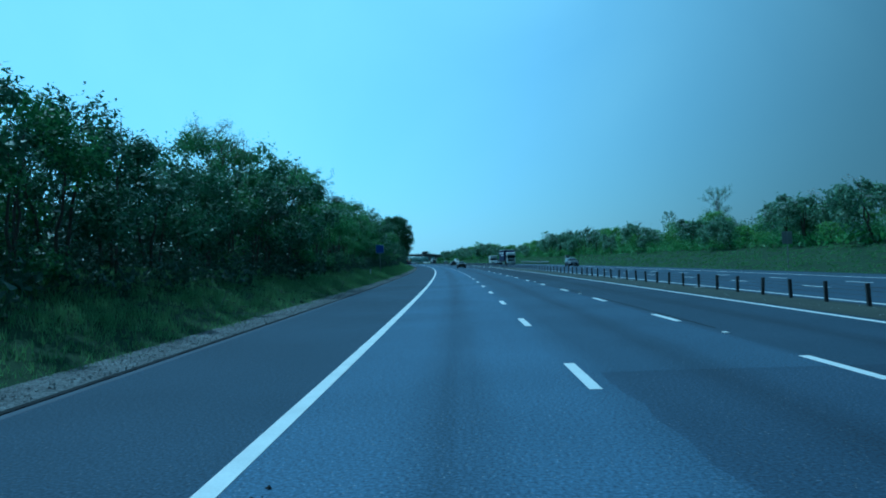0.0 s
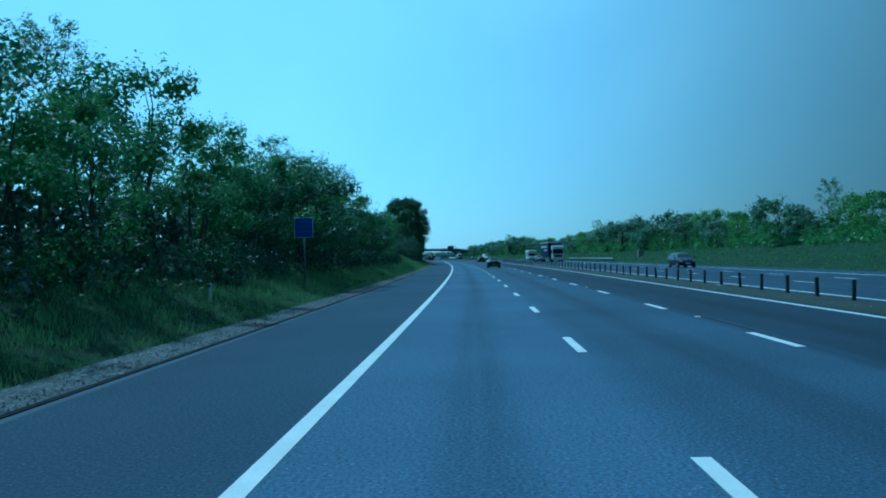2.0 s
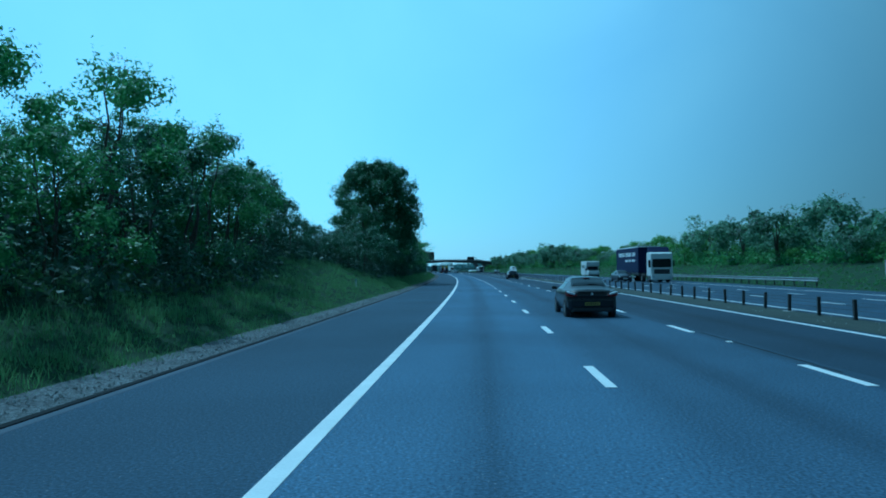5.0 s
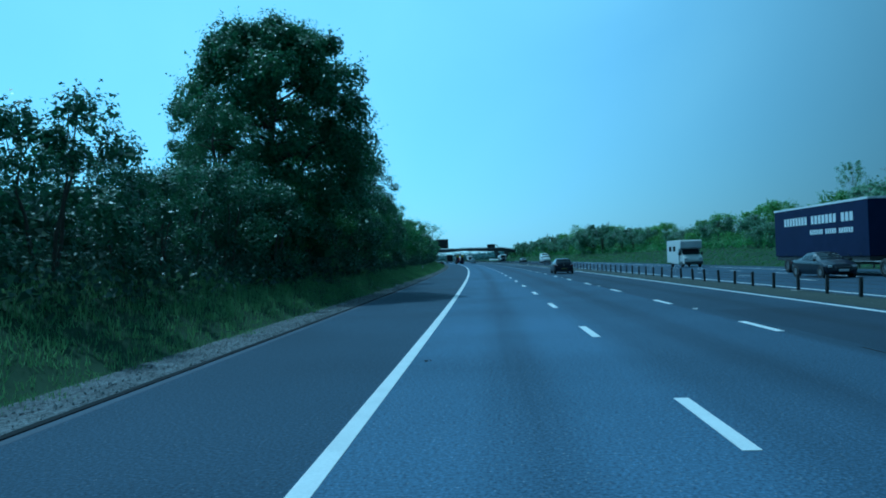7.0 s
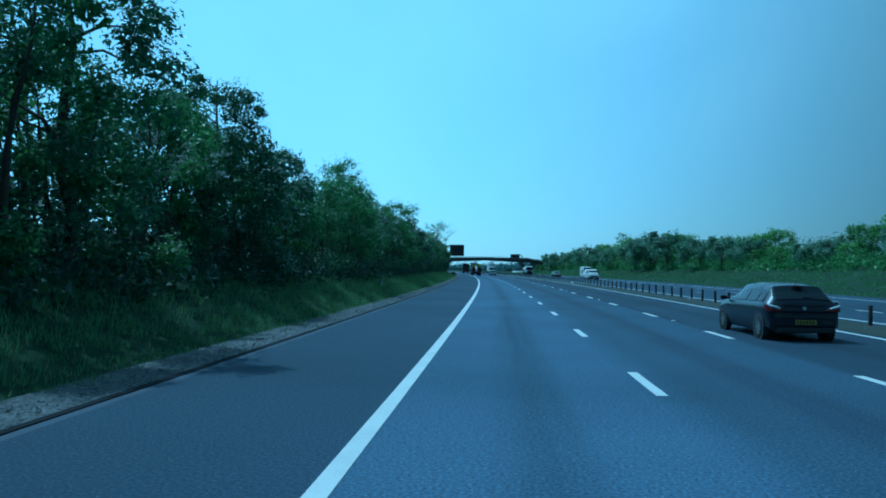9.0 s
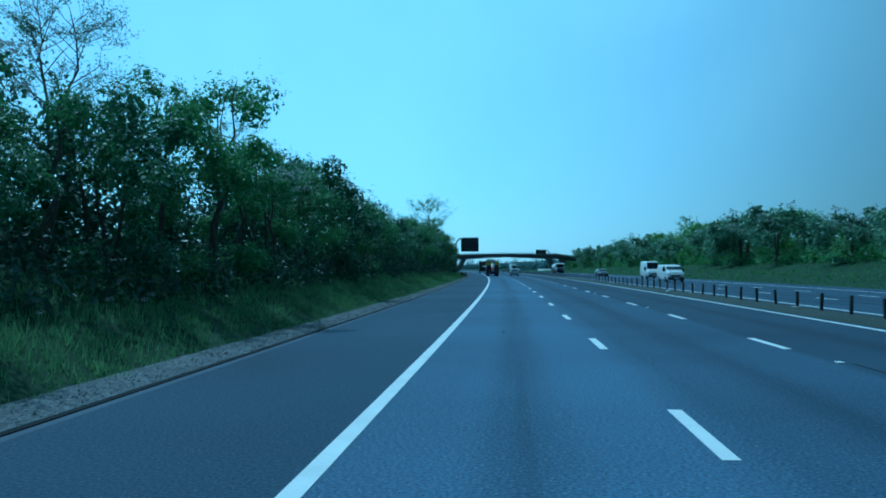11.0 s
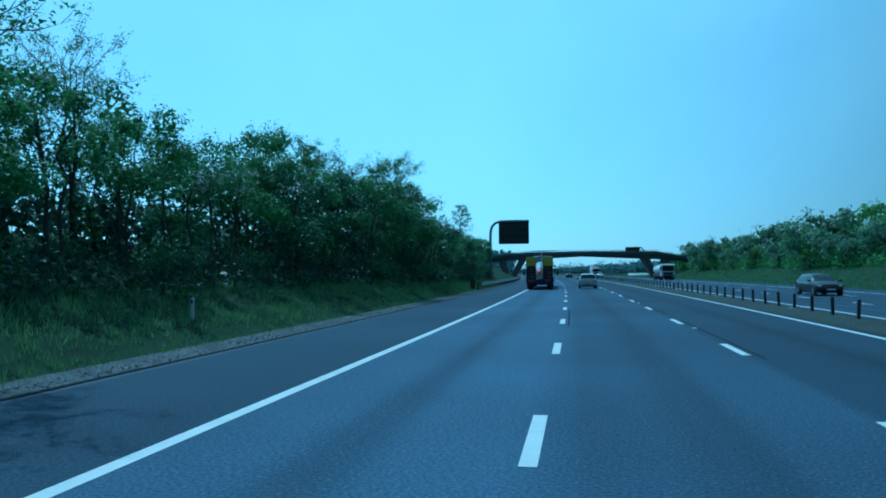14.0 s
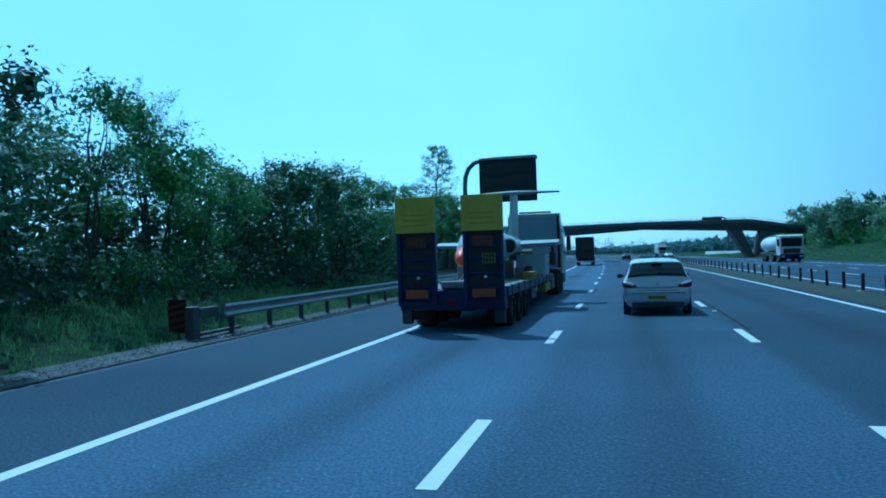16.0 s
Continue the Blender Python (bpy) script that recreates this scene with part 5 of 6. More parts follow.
def car(m, shape, colour, label, front=False, group="cars on the motorway"):
    """A passenger car, its rear bumper at y = 0 and its nose towards +y."""
    c = empty("car", m, label, "car", group)
    st = np.array(SHAPES[shape])
    ys = np.unique(np.concatenate((st[:, 0], np.linspace(0.55, st[-1, 0], 26))))
    col = [np.interp(ys, st[:, 0], st[:, k]) for k in range(1, 7)]
    for k in range(6):
        sm = col[k].copy()
        sm[1:-1] = 0.25 * sm[:-2] + 0.5 * sm[1:-1] + 0.25 * sm[2:]
        col[k] = sm

    def at(y):
        return [float(np.interp(y, ys, col[k])) for k in range(6)]

    def half(y):
        zb, zw, zt, wb, ww, wt = at(y)
        return [(0, zb - 0.02), (wb * 0.9, zb), (wb, zb + 0.08), (ww + 0.015, zb + (zw - zb) * 0.5), (ww + 0.012, zb + (zw - zb) * 0.75), (ww, zw), (ww - 0.03, zw + 0.03),
                (wt + 0.02, zt - 0.08), (wt - 0.04, zt - 0.03), (wt * 0.6, zt), (0, zt + 0.012)]

    bm = bmesh.new()
    rings = []
    for y in ys:
        h = half(y)
        rings.append([(x, y, z) for x, z in h] + [(-x, y, z) for x, z in h[-2:0:-1]])
    loft(bm, rings)
    body = part("body", bm, colour, c, smooth=True)
    L = st[-1, 0]
    y_roof = [y for y in ys if at(y)[2] > 1.36]
    y0, y1 = min(y_roof), max(y_roof)
    # side windows, three a side, a little proud of the body
    cuts = [(y0 + 0.02, y0 + 0.42), (y0 + 0.48, (y0 + y1) / 2 + 0.12), ((y0 + y1) / 2 + 0.2, y1 + 0.42)]
    for side in (-1, 1):
        for a, b in cuts:
            bm = bmesh.new()
            pts = []
            for y in np.linspace(a, b, 5):
                zb, zw, zt, wb, ww, wt = at(y)
                lo, hi = Vector((ww - 0.035, y, zw + 0.05)), Vector((wt + 0.015, y, zt - 0.10))
                out = Vector((1, 0, 0.4)).normalized() * 0.012
                pts.append([lo + out, hi + out])
            if side < 0:
                pts = [[Vector((-p.x, p.y, p.z)) for p in q] for q in pts]
            loft(bm, pts, close=False)
            part("side_window", bm, GLASS, body)

    def screen(a, b, inset, name):
        bm = bmesh.new()
        rows = []
        for y in sorted([a, b] + [y for y in ys if a + 0.01 < y < b - 0.01]):
            zb, zw, zt, wb, ww, wt = at(y)
            up = 0.022
            rows.append([(inset - wt, y, zt - 0.06 + up), (0.06 - wt, y, zt - 0.02 + up), (-wt * 0.6, y, zt + up), (0, y, zt + 0.012 + up), (wt * 0.6, y, zt + up), (wt - 0.06, y, zt - 0.02 + up), (wt - inset, y, zt - 0.06 + up)])
        loft(bm, rows, close=False)
        part(name, bm, GLASS, body)

    rear0 = min(y for y in ys if at(y)[2] > 0.95) if shape != "saloon" else 0.85
    screen(rear0 + 0.02, y0 + 0.03, 0.0, "rear_window")
    yb = max(y for y in ys if at(y)[2] > 1.02)
    screen(y1 + 0.08, yb - 0.03, 0.02, "windscreen")
    for side in (-1, 1):
        for y in (0.16 * L, 0.82 * L):
            bm = bmesh.new()
            zb, zw, zt, wb, ww, wt = at(y)
            rod(bm, (side * (wb - 0.1), y, 0.33), (side * (ww + 0.018), y, 0.33), 0.385, 0.385, 24)
            part("wheel_arch", bm, MACHINE, body)
            wheel(c, side * (ww - 0.072), y, 0.32, 0.2, ALLOY if colour == SILVER else STEEL)
        # mirror
        y = yb - 0.12
        bm = bmesh.new()
        box(bm, side * 0.98 - 0.09, side * 0.98 + 0.09, y - 0.05, y + 0.07, 0.93, 1.06, 0.035)
        rod(bm, (side * 0.82, y, 0.97), (side * 0.93, y, 0.98), 0.025, 0.025, 6)
        part("mirror", bm, BLACKISH, c)
        # rear lamp wraps round the corner
        bm = bmesh.new()
        rows = []
        for w, y, z0, z1 in ((0.54, 0.02, 0.765, 0.785), (0.62, 0.02, 0.75, 0.825), (0.72, 0.022, 0.745, 0.865), (0.81, 0.035, 0.75, 0.895), (0.868, 0.10, 0.78, 0.91), (0.885, 0.24, 0.82, 0.91)):
            rows.append([(side * w, y, z0), (side * (w - 0.008), y + 0.04, z1)])
        loft(bm, rows, close=False)
        lamp = part("rear_lamp", bm, RED_LAMP, body, "dark red wrap-round rear lamp")
        m2 = lamp.modifiers.new("thick", "SOLIDIFY")
        m2.thickness, m2.offset = 0.05, 0.6
        bm = bmesh.new()
        loft(bm, [[(side * w, y - 0.004, z0 + 0.8 * (z1 - z0)), (side * (w - 0.008), y + 0.034, z1)] for w, y, z0, z1 in ((0.62, 0.0, 0.75, 0.825), (0.72, 0.0, 0.745, 0.865), (0.81, 0.012, 0.75, 0.895), (0.875, 0.08, 0.78, 0.91))], close=False)
        lens = part("lamp_lens", bm, LAMP_CLEAR, body, "clear upper lamp lens")
        m2 = lens.modifiers.new("thick", "SOLIDIFY")
        m2.thickness, m2.offset = 0.05, 0.6
        bm = box(bmesh.new(), side * 0.64 - 0.12, side * 0.64 + 0.12, L - 0.30, L - 0.14, 0.58, 0.70, 0.03)
        part("headlamp", bm, LAMP_CLEAR, body)
    # rear: plate with bars, bumper shade line, tailgate line, badge, high brake lamp, wiper
    plate = part("number_plate", box(bmesh.new(), -0.26, 0.26, -0.056, -0.03, 0.44, 0.55, 0.004), PLATE_YELLOW, body, "yellow number plate with plain dark bars")
    for k in range(6):
        part("bar", box(bmesh.new(), -0.22 + k * 0.075, -0.175 + k * 0.075, -0.0605, -0.0565, 0.465, 0.525), BLACKISH, plate)
    part("front_plate", box(bmesh.new(), -0.26, 0.26, L - 0.02, L + 0.012, 0.38, 0.49, 0.004), WHITE_SIGN, body)
    part("grille", box(bmesh.new(), -0.4, 0.4, L - 0.16, L - 0.02, 0.52, 0.62, 0.02), MACHINE, body)
    bm = bmesh.new()
    loft(bm, [[(x, y, 0.36), (x, y - 0.035, 0.40), (x, y - 0.045, 0.60), (x, y - 0.02, 0.645), (x, y + 0.08, 0.66), (x, y + 0.08, 0.36)] for x, y in ((-0.87, 0.30), (-0.84, 0.13), (-0.74, 0.045), (-0.4, 0.01), (0, 0.0), (0.4, 0.01), (0.74, 0.045), (0.84, 0.13), (0.87, 0.30))])
    part("bumper", bm, colour, body)
    # thin dark strip drawn for the shade line below the bumper's shelf
    part("bumper_shade_line", box(bmesh.new(), -0.70, 0.70, -0.05, -0.02, 0.605, 0.622, 0.004), MACHINE, body)
    part("tailgate_recess", loft(bmesh.new(), [[(x, y - 0.022, 0.775), (x, y + 0.02, 0.69), (x, y + 0.10, 0.69), (x, y + 0.10, 0.775)] for x, y in ((-0.60, 0.028), (-0.3, 0.012), (0.3, 0.012), (0.60, 0.028))]), colour, body)
    part("lower_bumper", box(bmesh.new(), -0.68, 0.68, -0.02, 0.25, 0.22, 0.365, 0.03), MACHINE, body)
    part("tailgate_seam", box(bmesh.new(), -0.56, 0.56, 0.0, 0.10, 0.668, 0.684, 0.004), BLACKISH, body)
    # black strips paint the shade along the tailgate's V crease
    for side in (-1, 1):
        part("tailgate_crease", loft(bmesh.new(), [[(side * x, y, z), (side * x, y, z + 0.012), (side * x, y + 0.05, z + 0.012), (side * x, y + 0.05, z)] for x, y, z in ((0.02, 0.05, 0.885), (0.5, 0.065, 0.915))]), BLACKISH, body)
    part("badge", rod(bmesh.new(), (0, 0.020, 0.84), (0, 0.10, 0.84), 0.045, 0.045, 16), ALLOY, body)
    part("high_brake_lamp", box(bmesh.new(), -0.13, 0.13, y0 - 0.12, y0 - 0.02, 1.385, 1.41, 0.008), RED_LAMP, body)
    part("wiper", rod(bmesh.new(), (0, rear0 + 0.05, at(rear0 + 0.05)[2] + 0.05), (0.32, rear0 + 0.07, at(rear0 + 0.07)[2] + 0.03), 0.012, 0.008, 6), BLACKISH, body)
    part("aerial", rod(bmesh.new(), (0, y0 + 0.1, 1.43), (0, y0 - 0.05, 1.58), 0.008, 0.004, 5), BLACKISH, body)
    return c


car(place(434.1, 6.0), "hatch", SILVER, "silver five-door hatchback driving in the middle lane")
car(place(155.0, 5.75), "saloon", BLACKISH, "black saloon car in the middle lane")
car(place(247.5, 9.1), "estate", NAVY, "dark blue estate car in the outside lane")
car(place(575.0, 9.2), "saloon", BLACKISH, "dark saloon car far ahead in the outside lane")
car(place(223.0, 20.5, 0, 180), "saloon", NAVY, "dark blue saloon coming the other way")
car(place(132.5, 23.7, 0, 180), "hatch", NAVY, "dark blue hatchback coming the other way")
car(place(414.0, 20.7, 0, 180), "estate", BLACKISH, "black estate car coming the other way")
car(place(600.0, 20.3, 0, 180), "saloon", SILVER, "pale silver saloon far off coming the other way")


def lorry_cab(c, y, colour, high=3.4, lower=None):
    """A tractor's cab and chassis front; its front at y, looking towards +y."""
    bm = bmesh.new()
    prof = [(0.0, 0.75), (0.0, high - 0.15), (-0.35, high), (-1.9, high), (-2.0, high - 0.1), (-2.0, 0.85)]
    rings = []
    for x, k in ((-1.24, 0.06), (-1.18, 0.0), (1.18, 0.0), (1.24, 0.06)):
        rings.append([(x, y + a - (k if a > -0.1 else -k), b - (k if b > 2 else 0)) for a, b in prof])
    loft(bm, rings)
    cab = part("cab", bm, colour, c)
    part("windscreen", box(bmesh.new(), -1.08, 1.08, y - 0.03, y + 0.014, 1.75, 2.75, 0.02), GLASS, cab)
    part("grille", box(bmesh.new(), -0.9, 0.9, y - 0.03, y + 0.012, 1.0, 1.55, 0.02), MACHINE, cab)
    part("bumper", box(bmesh.new(), -1.22, 1.22, y - 0.3, y + 0.06, 0.35, 0.95, 0.05), lower or colour, cab)
    for s in (-1, 1):
        part("headlamp", box(bmesh.new(), s * 0.95 - 0.18, s * 0.95 + 0.18, y + 0.05, y + 0.08, 0.55, 0.75, 0.02), LAMP_CLEAR, cab)
        part("side_window", box(bmesh.new(), s * 1.235 - 0.012, s * 1.235 + 0.012, y - 1.0, y - 0.2, 1.75, 2.6, 0.01), GLASS, cab)
        part("mirror", box(bmesh.new(), s * 1.42 - 0.1, s * 1.42 + 0.1, y - 0.15, y - 0.05, 1.9, 2.6, 0.03), BLACKISH, cab)
        part("step", box(bmesh.new(), s * 1.12 - 0.1, s * 1.12 + 0.1, y - 1.9, y - 1.4, 0.4, 0.9, 0.03), MACHINE, cab)
        wheel(c, s * 1.02, y - 1.3, 0.5, 0.3, STEEL, 6)
    part("chassis", box(bmesh.new(), -0.45, 0.45, y - 6.0, y - 1.5, 0.62, 0.95, 0.02), MACHINE, c)
    return cab


def curtain_lorry():
    c = empty("lorry", place(213.4, 23.55, 0, 180), "articulated lorry with a dark blue curtain-sided trailer and white cab", "lorry")
    lorry_cab(c, 0.0, WHITE, 3.5)
    part("wind_deflector", loft(bmesh.new(), [[(x, -0.6, 3.45), (x, -1.95, 3.45), (x, -1.95, 4.2), (x, -1.5, 4.15)] for x in (-1.15, 1.15)]), CURTAIN, c)
    body = part("trailer_body", box(bmesh.new(), -1.26, 1.26, -18.6, -5.9 + 0.0, 1.12, 4.36, 0.03), CURTAIN, c)
    part("roof_rail", box(bmesh.new(), -1.275, 1.275, -18.62, -5.88, 4.25, 4.38, 0.01), WHITE_SIGN, body)
    part("trailer_frame", box(bmesh.new(), -1.2, 1.2, -18.5, -6.0, 0.85, 1.12, 0.02), MACHINE, c)
    for k in range(9):
        for s in (-1, 1):
            part("strap", box(bmesh.new(), s * 1.268 - 0.004, s * 1.268 + 0.004, -18.2 + k * 1.42, -18.13 + k * 1.42, 0.98, 1.3), BLACKISH, body)
    # the lettering on the curtain cannot be read in full: plain bars
    lines = ((3.16, 0.52, ((-16.9, -13.3), (-12.8, -9.4), (-8.9, -7.4))), (2.50, 0.30, ((-13.0, -11.2), (-10.9, -9.5), (-9.2, -7.5))))
    for s in (-1, 1):
        for z, h, words in lines:
            for a, b in words:
                n = max(3, int((b - a) / (h * 0.85)))
                for k in range(n):
                    y = a + (b - a) * k / n
                    part("letter_bar", box(bmesh.new(), s * 1.266 - 0.004, s * 1.266 + 0.004, y, y + (b - a) / n * 0.72, z, z + h), WHITE_SIGN, body)
    for y in (-4.6,):
        for s in (-1, 1):
            wheel(c, s * 1.0, y, 0.5, 0.42, STEEL, 6)
    for y in (-14.2, -15.5, -16.8):
        for s in (-1, 1):
            wheel(c, s * 1.02, y, 0.5, 0.4, STEEL, 6)
    for s in (-1, 1):
        part("side_guard", box(bmesh.new(), s * 1.2 - 0.02, s * 1.2 + 0.02, -13.2, -7.5, 0.55, 0.7, 0.01), STEEL, c)


curtain_lorry()


def tanker():
    c = empty("tanker_lorry", place(501.8, 24.3, 0, 180), "white tanker lorry with a rounded barrel coming the other way", "lorry")
    lorry_cab(c, 0.0, WHITE, 3.1, CURTAIN)
    bm = bmesh.new()
    rings = []
    for y, k in ((-2.7, 0.4), (-2.85, 0.75), (-3.2, 1.0), (-10.6, 1.0), (-10.95, 0.75), (-11.1, 0.4)):
        rings.append([(1.2 * k * math.cos(a), y, 2.05 + 0.98 * k * math.sin(a)) for a in np.linspace(0, 2 * math.pi, 24, endpoint=False)])
    loft(bm, rings)
    part("barrel", bm, WHITE, c, smooth=True)
    part("walkway", box(bmesh.new(), -0.35, 0.35, -10.4, -3.3, 3.03, 3.1, 0.02), STEEL, c)
    part("frame", box(bmesh.new(), -1.15, 1.15, -11.0, -2.7, 0.75, 1.1, 0.02), MACHINE, c)
    for y in (-4.2, -8.2, -9.5):
        for s in (-1, 1):
            wheel(c, s * 1.02, y, 0.5, 0.4, STEEL, 6)
    for s in (-1, 1):
        part("mudguard", box(bmesh.new(), s * 1.05 - 0.2, s * 1.05 + 0.2, -10.2, -7.5, 1.02, 1.08, 0.02), WHITE, c)


tanker()


def far_lorry(m, colour, box_colour, label, long=8.0):
    c = empty("lorry", m, label, "lorry")
    lorry_cab(c, long + 2.1, colour, 3.2)
    b = part("box_body", box(bmesh.new(), -1.25, 1.25, 0.0, long, 1.0, 3.95, 0.03), box_colour, c)
    for x in (-0.62, 0.62):
        part("rear_door", box(bmesh.new(), x - 0.58, x + 0.58, -0.02, 0.01, 1.08, 3.85, 0.01), box_colour, b)
    for s in (-1, 1):
        part("rear_lamp", box(bmesh.new(), s * 1.0 - 0.15, s * 1.0 + 0.15, -0.05, 0.02, 0.82, 0.95, 0.01), RED_LAMP, b)
        for y in (1.6, 2.9):
            wheel(c, s * 1.0, y, 0.5, 0.4, STEEL, 6)
    part("bumper", box(bmesh.new(), -1.2, 1.2, -0.05, 0.1, 0.5, 0.65, 0.02), WHITE_SIGN, c)


far_lorry(place(515.5, 1.15), BLACKISH, BLACKISH, "dark box lorry ahead in the inside lane")
far_lorry(place(650.0, 23.8, 0, 180), WHITE, WHITE, "white box lorry far off coming the other way")


def van(m, label, high=2.4):
    """A panel van, its nose towards +y."""
    c = empty("van", m, label, "van", "white vans coming the other way")
    bm = bmesh.new()
    st = ((0.0, 0.45, high - 0.06, 0.90), (0.12, 0.35, high, 0.94), (3.3, 0.32, high, 0.94), (3.75, 0.32, high - 0.12, 0.92), (4.35, 0.32, 1.42, 0.92), (4.95, 0.34, 1.12, 0.90), (5.15, 0.40, 0.85, 0.82))
    rings = []
    for y, z0, z1, w in st:
        zw = min(1.1, z1 - 0.1)
        h = [(0, z0), (w * 0.95, z0), (w, z0 + 0.12), (w + 0.03, zw), (w * 0.93, z1 - 0.16), (w * 0.82, z1), (0, z1 + 0.03)]
        rings.append([(x, y, z) for x, z in h] + [(-x, y, z) for x, z in h[-2:0:-1]])
    loft(bm, rings)
    body = part("body", bm, WHITE, c)
    bm = bmesh.new()
    loft(bm, [[(-w, y, z), (w, y, z)] for y, z, w in ((3.86, high - 0.22, 0.72), (4.1, (high + 1.42) / 2 - 0.06, 0.80), (4.36, 1.47, 0.84))], close=False)
    g = part("windscreen", bm, GLASS, body)
    for v in g.data.vertices:
        v.co += Vector((0, 0.03, 0.03))
    for s in (-1, 1):
        part("side_window", box(bmesh.new(), s * 0.955 - 0.012, s * 0.955 + 0.012, 3.1, 3.95, 1.25, 1.8, 0.01), GLASS, body)
        part("headlamp", box(bmesh.new(), s * 0.72 - 0.14, s * 0.72 + 0.14, 4.85, 5.06, 0.82, 1.0, 0.03), LAMP_CLEAR, body)
        part("mirror", box(bmesh.new(), s * 1.1 - 0.08, s * 1.1 + 0.08, 3.85, 3.95, 1.25, 1.55, 0.03), BLACKISH, c)
        for y in (0.95, 4.2):
            wheel(c, s * 0.86, y, 0.34, 0.22, STEEL, 6)
    part("grille", box(bmesh.new(), -0.5, 0.5, 5.0, 5.17, 0.66, 0.82, 0.02), MACHINE, body)
    part("bumper", box(bmesh.new(), -0.88, 0.88, 4.95, 5.24, 0.3, 0.6, 0.05), MACHINE, body)
    part("front_plate", box(bmesh.new(), -0.26, 0.26, 5.24, 5.255, 0.42, 0.53), WHITE_SIGN, body)
    return c


van(place(388.2, 23.6, 0, 180), "tall white panel van coming the other way", 2.55)
van(place(364.0, 20.6, 0, 180), "small white van coming the other way", 1.95)


def motorhome():
    c = empty("motorhome", place(263.2, 24.0, 0, 180), "white motorhome with an overcab bed coming the other way", "motorhome")
    bm = bmesh.new()
    prof = [(0, 0.55), (0, 2.85), (0.15, 2.95), (5.4, 2.95), (5.55, 2.8), (5.4, 2.1), (4.6, 1.95), (4.6, 0.55)]
    loft(bm, [[(x, y + k * (0.05 if y < 1 else -0.05), z - k * 0.04) for y, z in prof] for x, k in ((-1.14, 1), (-1.1, 0), (1.1, 0), (1.14, 1))])
    body = part("body", bm, WHITE, c)
    bm = bmesh.new()
    loft(bm, [[(x, 4.5, 0.45), (x, 4.5, 2.0), (x, 4.9, 1.98), (x, 5.45, 1.32), (x, 6.0, 1.05), (x, 6.15, 0.8), (x, 6.15, 0.4)] for x in (-0.98, 0.98)])
    cab = part("cab", bm, WHITE, c)
    bm = bmesh.new()
    loft(bm, [[(-0.9, 4.97, 1.96), (0.9, 4.97, 1.96)], [(-0.92, 5.47, 1.36), (0.92, 5.47, 1.36)]], close=False)
    part("windscreen", bm, GLASS, cab)
    for s in (-1, 1):
        for a, b, z0, z1 in ((1.0, 1.9, 1.75, 2.3), (2.6, 3.5, 1.75, 2.3)):
            part("side_window", box(bmesh.new(), s * 1.145 - 0.012, s * 1.145 + 0.012, a, b, z0, z1, 0.01), GLASS, body)
        part("cab_window", box(bmesh.new(), s * 0.985 - 0.012, s * 0.985 + 0.012, 4.65, 5.2, 1.35, 1.85, 0.01), GLASS, cab)
        part("headlamp", box(bmesh.new(), s * 0.75 - 0.16, s * 0.75 + 0.16, 5.95, 6.17, 0.82, 1.0, 0.03), LAMP_CLEAR, cab)
        part("mirror", box(bmesh.new(), s * 1.2 - 0.1, s * 1.2 + 0.1, 5.1, 5.2, 1.3, 1.65, 0.03), BLACKISH, cab)
        for y in (1.3, 5.2):
            wheel(c, s * 0.92, y, 0.34, 0.22, STEEL, 6)
        part("skirt", box(bmesh.new(), s * 1.12 - 0.02, s * 1.12 + 0.02, 1.8, 4.5, 0.4, 0.6, 0.01), WHITE, body)
    part("bumper", box(bmesh.new(), -0.95, 0.95, 6.05, 6.25, 0.32, 0.62, 0.05), MACHINE, cab)
    part("door", box(bmesh.new(), -1.155, -1.14, 3.7, 4.3, 0.6, 2.3, 0.006), WHITE_SIGN, body)


motorhome()


